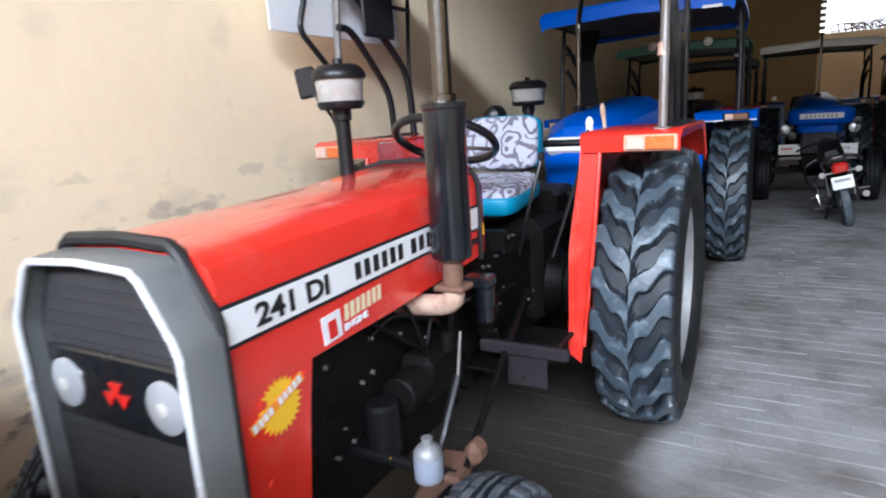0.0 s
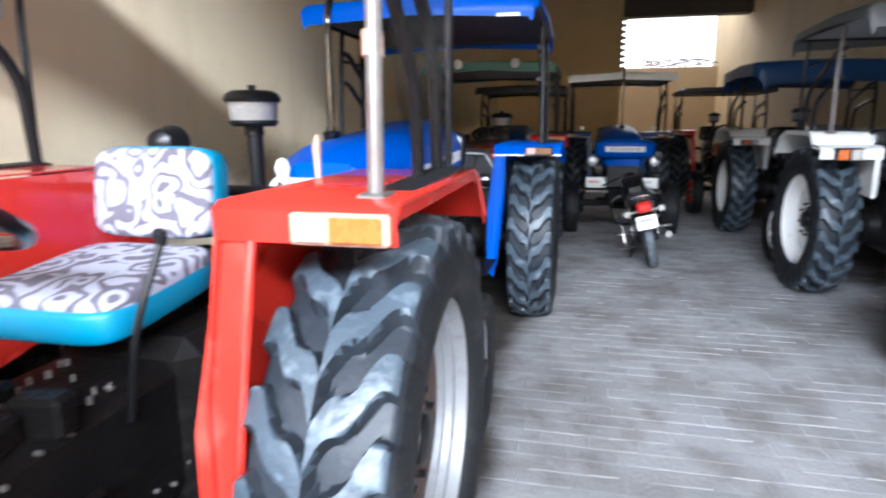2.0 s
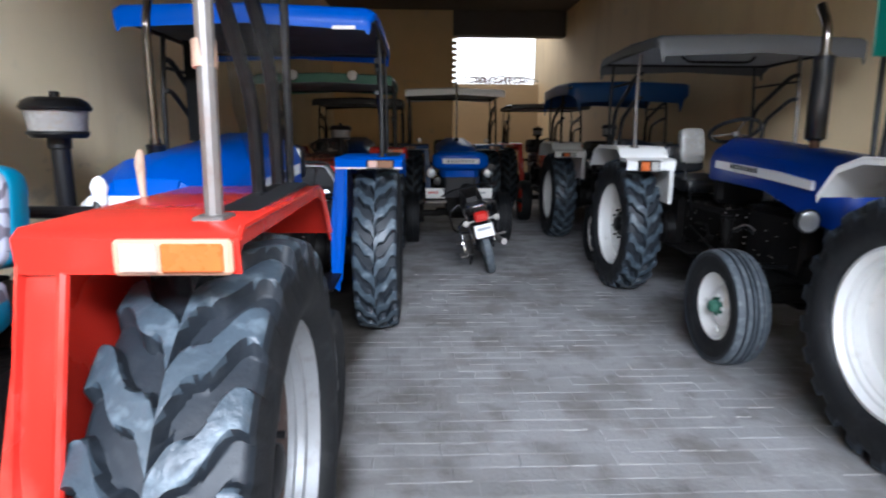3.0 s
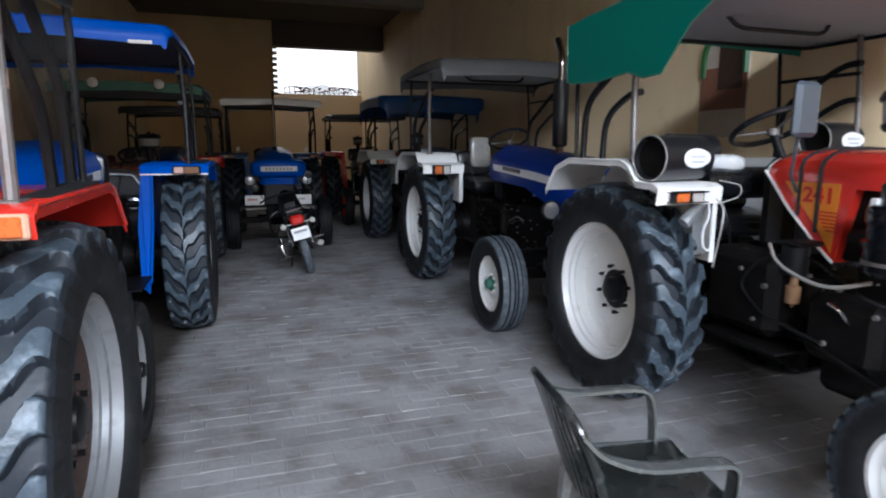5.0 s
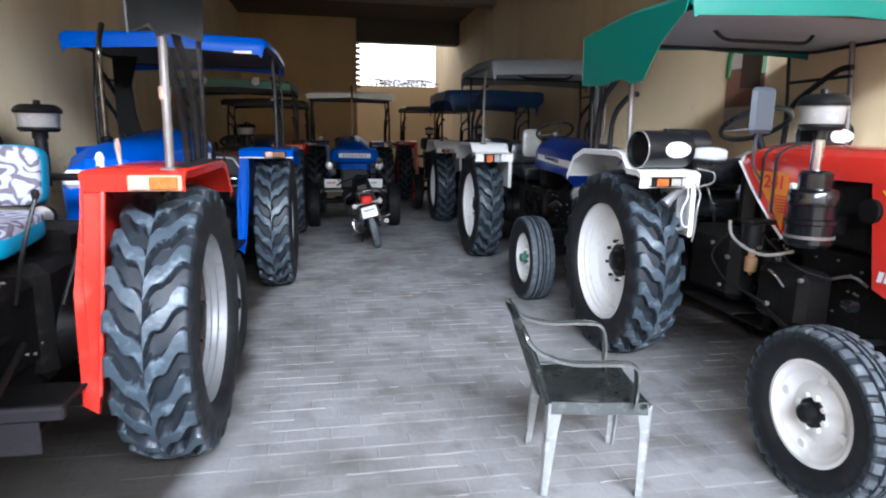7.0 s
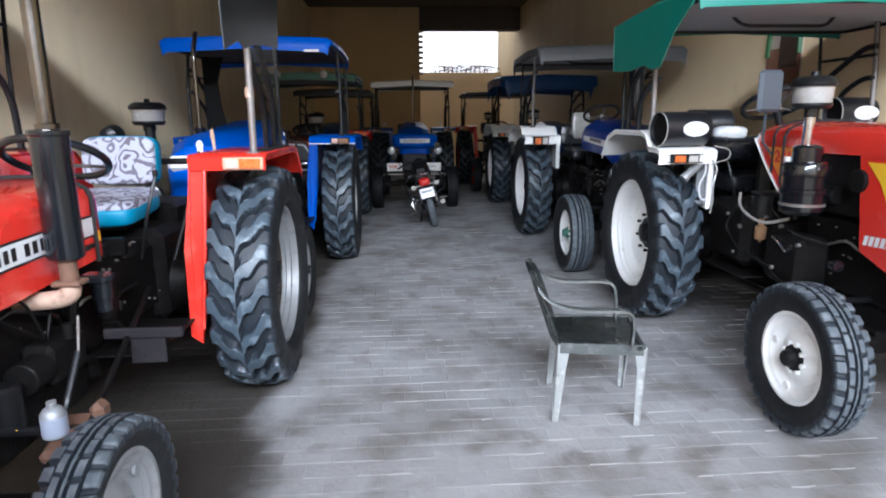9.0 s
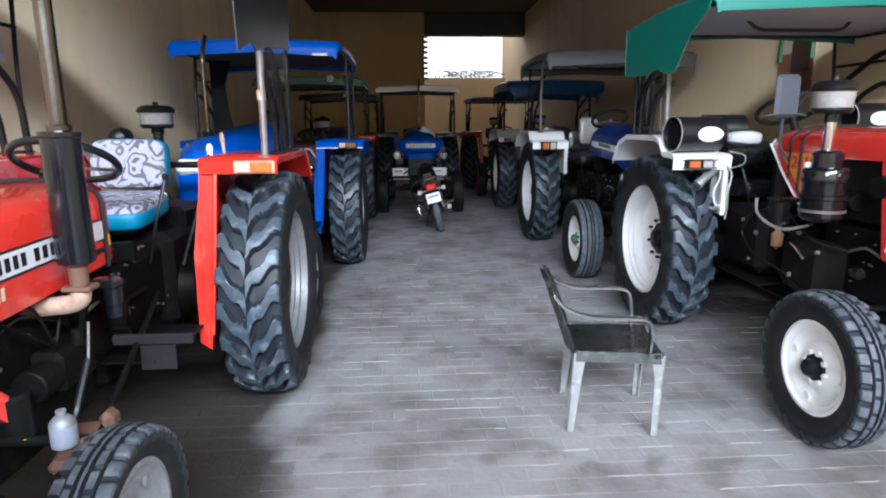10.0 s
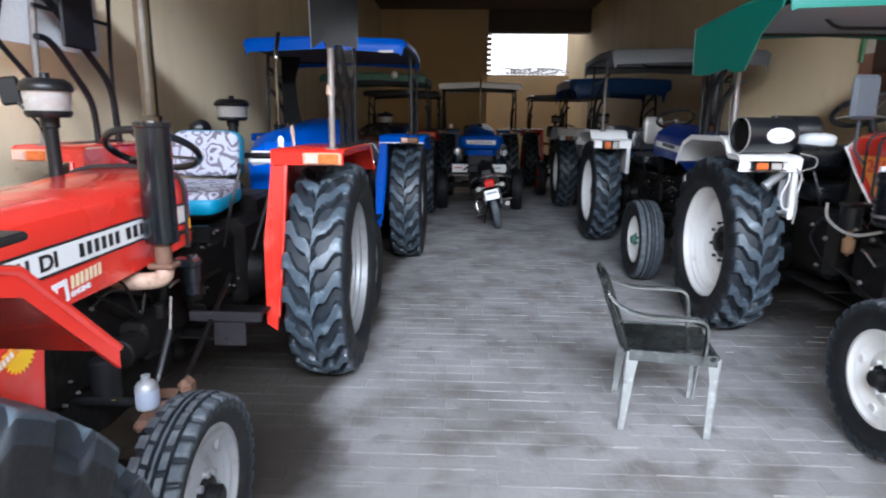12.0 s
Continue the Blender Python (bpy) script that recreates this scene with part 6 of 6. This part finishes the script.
# ---- motorcycle ----
def motorcycle(x, y, yaw, lean):
    mc = new("motorcycle")
    mc.matrix_world = pose(x, y, 0, 0, 0, yaw) @ pose(0, 0, 0, 0, lean, 0)
    tagged(mc, "black commuter motorcycle leaning on its stand, seen from behind", "motorcycle")
    R = 0.3
    for yy, nm in ((0.3, "rear_wheel"), (1.55, "front_wheel")):
        w = part(nm, Mesh().lathe([(-0.03, R - 0.07), (0.03, R - 0.07), (0.025, R - 0.085), (-0.025, R - 0.085)], 32, closed=True).cyl((0, 0, 0), 0.07, 0.1, "x").box((0, 0, 0), (0.03, 0.04, 0.42), 0.01).box((0, 0, 0), (0.03, 0.42, 0.04), 0.01), SILVER, mc, loc=(0, yy, R))
        part("tyre", Mesh().lathe([(-0.03, R - 0.07), (-0.048, R - 0.04), (-0.035, R - 0.008), (0, R), (0.035, R - 0.008), (0.048, R - 0.04), (0.03, R - 0.07)], 36, closed=True), OLDRUB, w)
    part("swing_arm", Mesh().tube([(-0.09, 0.3, R), (-0.09, 0.85, 0.36)], 0.02, 8).tube([(0.09, 0.3, R), (0.09, 0.85, 0.36)], 0.02, 8), BLACK, mc)
    for s in (-1, 1):
        part("shock_absorber", Mesh().tube([(s * 0.12, 0.36, 0.34), (s * 0.12, 0.5, 0.68)], 0.028, 12), CHROME, mc)
        part("turn_indicator", Mesh().lathe([(0.03, 0.01), (0.01, 0.032), (-0.02, 0.034), (-0.03, 0.02)], 14, (s * 0.17, 0.06, 0.66), "y").tube([(s * 0.14, 0.08, 0.66), (s * 0.05, 0.1, 0.66)], 0.01, 8), CLEARLENS, mc)
        part("foot_peg", Mesh().tube([(s * 0.1, 0.75, 0.34), (s * 0.3, 0.72, 0.34)], 0.014, 8), STEEL, mc)
        part("fork", Mesh().tube([(s * 0.09, 1.55, R), (s * 0.09, 1.28, 0.92)], 0.02, 10), CHROME, mc)
    part("silencer", Mesh().tube([(0.17, 0.98, 0.3), (0.18, 0.5, 0.32), (0.19, 0.02, 0.38)], [0.025, 0.036, 0.034], 14), STEEL, mc, "dull steel exhaust silencer")
    part("engine", Mesh().box((0, 0.98, 0.42), (0.24, 0.36, 0.26), 0.04).cyl((0, 1.12, 0.58), 0.08, 0.2), CAST, mc)
    part("side_panel", Mesh().box((0, 0.62, 0.6), (0.2, 0.4, 0.2), 0.05), BLACK, mc)
    part("saddle", Mesh().loft([[(-0.09, 0.12, 0.76), (0.09, 0.12, 0.76), (0.08, 0.12, 0.82), (-0.08, 0.12, 0.82)], [(-0.13, 0.5, 0.72), (0.13, 0.5, 0.72), (0.11, 0.5, 0.8), (-0.11, 0.5, 0.8)], [(-0.1, 0.85, 0.7), (0.1, 0.85, 0.7), (0.08, 0.85, 0.78), (-0.08, 0.85, 0.78)]]), BAKELITE, mc)
    part("fuel_tank", Mesh().loft([[(-0.08, 0.8, 0.7), (0.08, 0.8, 0.7), (0.06, 0.8, 0.84), (-0.06, 0.8, 0.84)], [(-0.15, 1.0, 0.72), (0.15, 1.0, 0.72), (0.11, 1.0, 0.93), (-0.11, 1.0, 0.93)], [(-0.1, 1.24, 0.78), (0.1, 1.24, 0.78), (0.07, 1.24, 0.92), (-0.07, 1.24, 0.92)]]), BLACK, mc)
    part("handlebar", Mesh().tube(bend([(-0.34, 1.08, 0.9), (-0.2, 1.22, 0.93), (0.2, 1.22, 0.93), (0.34, 1.08, 0.9)], 0.08), 0.012, 8), BLACK, mc)
    part("headlamp", Mesh().lathe([(0.1, 0.07), (0.0, 0.1), (-0.1, 0.05)], 18, (0, 1.42, 0.86), "y"), BLACK, mc)
    tail = part("tail_cowl", Mesh().box((0, 0.1, 0.74), (0.15, 0.3, 0.1), 0.035), BLACK, mc)
    part("tail_lamp", Mesh().box((0, -0.06, 0.72), (0.15, 0.06, 0.11), 0.025), REDLENS, tail, "red tail lamp")
    part("grab_rail", Mesh().tube(bend([(-0.11, 0.3, 0.8), (-0.1, -0.02, 0.83), (0.1, -0.02, 0.83), (0.11, 0.3, 0.8)], 0.06), 0.012, 8), CHROME, tail)
    pl = part("number_plate", Mesh().box((0, -0.06, 0.56), (0.2, 0.008, 0.14), 0.004, rot=(-12, 0, 0)), WHITE, mc, "white plate with grey bars")
    part("plate_bars", Mesh().box((0, -0.07, 0.585), (0.15, 0.004, 0.03), rot=(-12, 0, 0)).box((0, -0.06, 0.535), (0.13, 0.004, 0.03), rot=(-12, 0, 0)), surface("grey_ink", (0.3, 0.32, 0.34), 0.5), pl)
    part("mudguard", Mesh().slab([(-0.07, 0.5), (-0.02, 0.6), (0.12, 0.64), (0.4, 0.64)], -0.06, 0.06, 0.006), BLACK, mc)
    part("leg_guard", Mesh().tube(bend([(-0.1, 1.2, 0.35), (-0.3, 1.2, 0.4), (-0.3, 1.18, 0.68), (-0.08, 1.2, 0.75)], 0.1), 0.014, 8).tube(bend([(0.1, 1.2, 0.35), (0.3, 1.2, 0.4), (0.3, 1.18, 0.68), (0.08, 1.2, 0.75)], 0.1), 0.014, 8), BLACK, mc)
    part("guard_rail", Mesh().tube(bend([(-0.14, 0.7, 0.6), (-0.24, 0.62, 0.56), (-0.25, 0.16, 0.5), (-0.24, 0.12, 0.3), (-0.14, 0.2, 0.28)], 0.07), 0.011, 8).tube([(-0.245, 0.4, 0.53), (-0.2, 0.4, 0.3)], 0.009, 6), CHROME, mc)
    part("foot_plate", Mesh().box((-0.24, 0.34, 0.27), (0.12, 0.2, 0.014), 0.005), STEEL, mc)
    part("chain_case", Mesh().box((-0.11, 0.6, 0.33), (0.04, 0.62, 0.09), 0.018), BLACK, mc)
    for s in (-1, 1):
        part("rear_mirror", Mesh().tube([(s * 0.28, 1.12, 0.92), (s * 0.34, 1.1, 1.08)], 0.006, 6).lathe([(0.0, 0.004), (0.006, 0.05), (0.02, 0.045), (0.026, 0.004)], 16, (s * 0.35, 1.09, 1.1), "y"), BLACK, mc)
    part("side_stand", Mesh().tube([(-0.1, 0.8, 0.3), (-0.2, 0.76, 0.04)], 0.012, 8), BLACK, mc)
    return mc


motorcycle(-0.33, 5.82, 0, -14)

# ---- wall poster and the frames stacked on the yard wall ----
ps = thing("poster", Mesh().box((H_R - 0.006, 2.955, 2.075), (0.008, 0.52, 0.94), 0.002), surface("faded_paper", (0.5, 0.43, 0.35), 0.7, vary=0.2, grain=20, blotch=6, bump=0.02), "faded printed poster pasted on the cream plaster wall", "poster")
part("poster_field", Mesh().box((H_R - 0.012, 2.955, 2.0), (0.005, 0.5, 0.34)), POSTER_BROWN, ps)
part("poster_shape", Mesh().box((H_R - 0.016, 2.88, 2.2), (0.004, 0.26, 0.42), 0.001), POSTER_DARK, ps)
arch = [(2.955 + 0.23 * math.cos(t), 2.24 + 0.24 * math.sin(t)) for t in (math.pi * k / 12 for k in range(13))]
part("poster_arch", Mesh().tube([(H_R - 0.012, a, b) for a, b in [(arch[0][0], 2.1)] + arch + [(arch[-1][0], 2.1)]], 0.03, 6), POSTER_GREEN, ps)
frames = random.Random(9)
for k in range(13):
    u = 0.25 + 0.16 * k
    thing("bent_pipe_frame", Mesh().tube(bend([(u, 19.3, 3.17), (u - 0.05, 19.32, 3.3 + frames.uniform(0, 0.14)), (u + 0.3, 19.34, 3.36 + frames.uniform(0, 0.16)), (u + 0.55, 19.36, 3.3), (u + 0.6, 19.36, 3.18)], 0.12), 0.016, 8).tube([(u, 19.4, 3.22), (u + 0.5, 19.42, 3.28 + frames.uniform(-0.05, 0.12))], 0.014, 6), RUST, "rusty bent pipe frame stacked on the yard wall", "pipe frame", "stacked pipe frames")

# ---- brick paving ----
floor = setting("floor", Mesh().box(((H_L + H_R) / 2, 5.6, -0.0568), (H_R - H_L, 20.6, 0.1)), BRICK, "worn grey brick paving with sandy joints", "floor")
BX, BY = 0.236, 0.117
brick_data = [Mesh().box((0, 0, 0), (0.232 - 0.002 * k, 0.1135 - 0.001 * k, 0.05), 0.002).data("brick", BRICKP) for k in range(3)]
rng = random.Random(5)
near = 0
unit = Mesh().box((0, 0, 0), (0.232, 0.1135, 0.05), 0.002)
uv, uf = np.array([tuple(p) for p in unit.v]), unit.f
rows_v, rows_f, off = [], [], 0
chip_v, chip_f = [], []
for j in range(int((H_B - H_F) / BY)):
    row_y = H_F + (j + 0.5) * BY
    x = H_L + 0.13 + (BX / 2 if j % 2 else 0) + rng.uniform(-0.03, 0.03)
    while x < H_R - 0.12:
        z = -0.0305 + rng.gauss(0, 0.0008)
        rz, ry = rng.gauss(0, 0.7), rng.gauss(0, 0.3)
        y = row_y + rng.gauss(0, 0.0012)
        if -1.3 < x < 0.75 and -0.9 < y < 2.9 and near < 290:
            ob = new("brick", brick_data[rng.randrange(3)])
            ob.parent = floor
            ob.matrix_basis = pose(x, y, z, rng.gauss(0, 0.3), ry, rz)
            near += 1
        else:
            rot = np.array(Euler((0, radians(ry), radians(rz))).to_matrix())
            rows_v.append(uv @ rot.T * (1 - 0.015 * rng.random()) + (x, y, z))
            rows_f += [tuple(off + i for i in f) for f in uf]
            off += len(uv)
        if rng.random() < 0.2 and y < 6 and x > -1.3 + 0.3 * rng.random():
            # a sliver of pale mortar left standing along the joint
            half, w = rng.uniform(0.015, 0.09), rng.uniform(0.0012, 0.0036)
            cx, cy, o = x + rng.uniform(-0.06, 0.06), y + BY / 2 + rng.gauss(0, 0.003), len(chip_v)
            bow = rng.gauss(0, 0.003)
            for u, k in ((-1, 0.25), (-0.4, 1.0), (0.3, rng.uniform(0.6, 1.2)), (1, 0.2)):
                yc = cy + bow * u * u + rng.gauss(0, 0.001)
                chip_v += [(cx + half * u, yc - w * k, -0.006), (cx + half * u, yc - w * k * 0.4, -0.0022), (cx + half * u, yc + w * k * 0.6, -0.0024), (cx + half * u, yc + w * k, -0.006)]
            chip_f += [tuple(o + 4 * i + q for q in (k, (k + 1) % 4, (k + 1) % 4 + 4, k + 4)) for i in range(3) for k in range(4)] + [(o, o + 1, o + 2, o + 3), (o + 15, o + 14, o + 13, o + 12)]
        x += BX
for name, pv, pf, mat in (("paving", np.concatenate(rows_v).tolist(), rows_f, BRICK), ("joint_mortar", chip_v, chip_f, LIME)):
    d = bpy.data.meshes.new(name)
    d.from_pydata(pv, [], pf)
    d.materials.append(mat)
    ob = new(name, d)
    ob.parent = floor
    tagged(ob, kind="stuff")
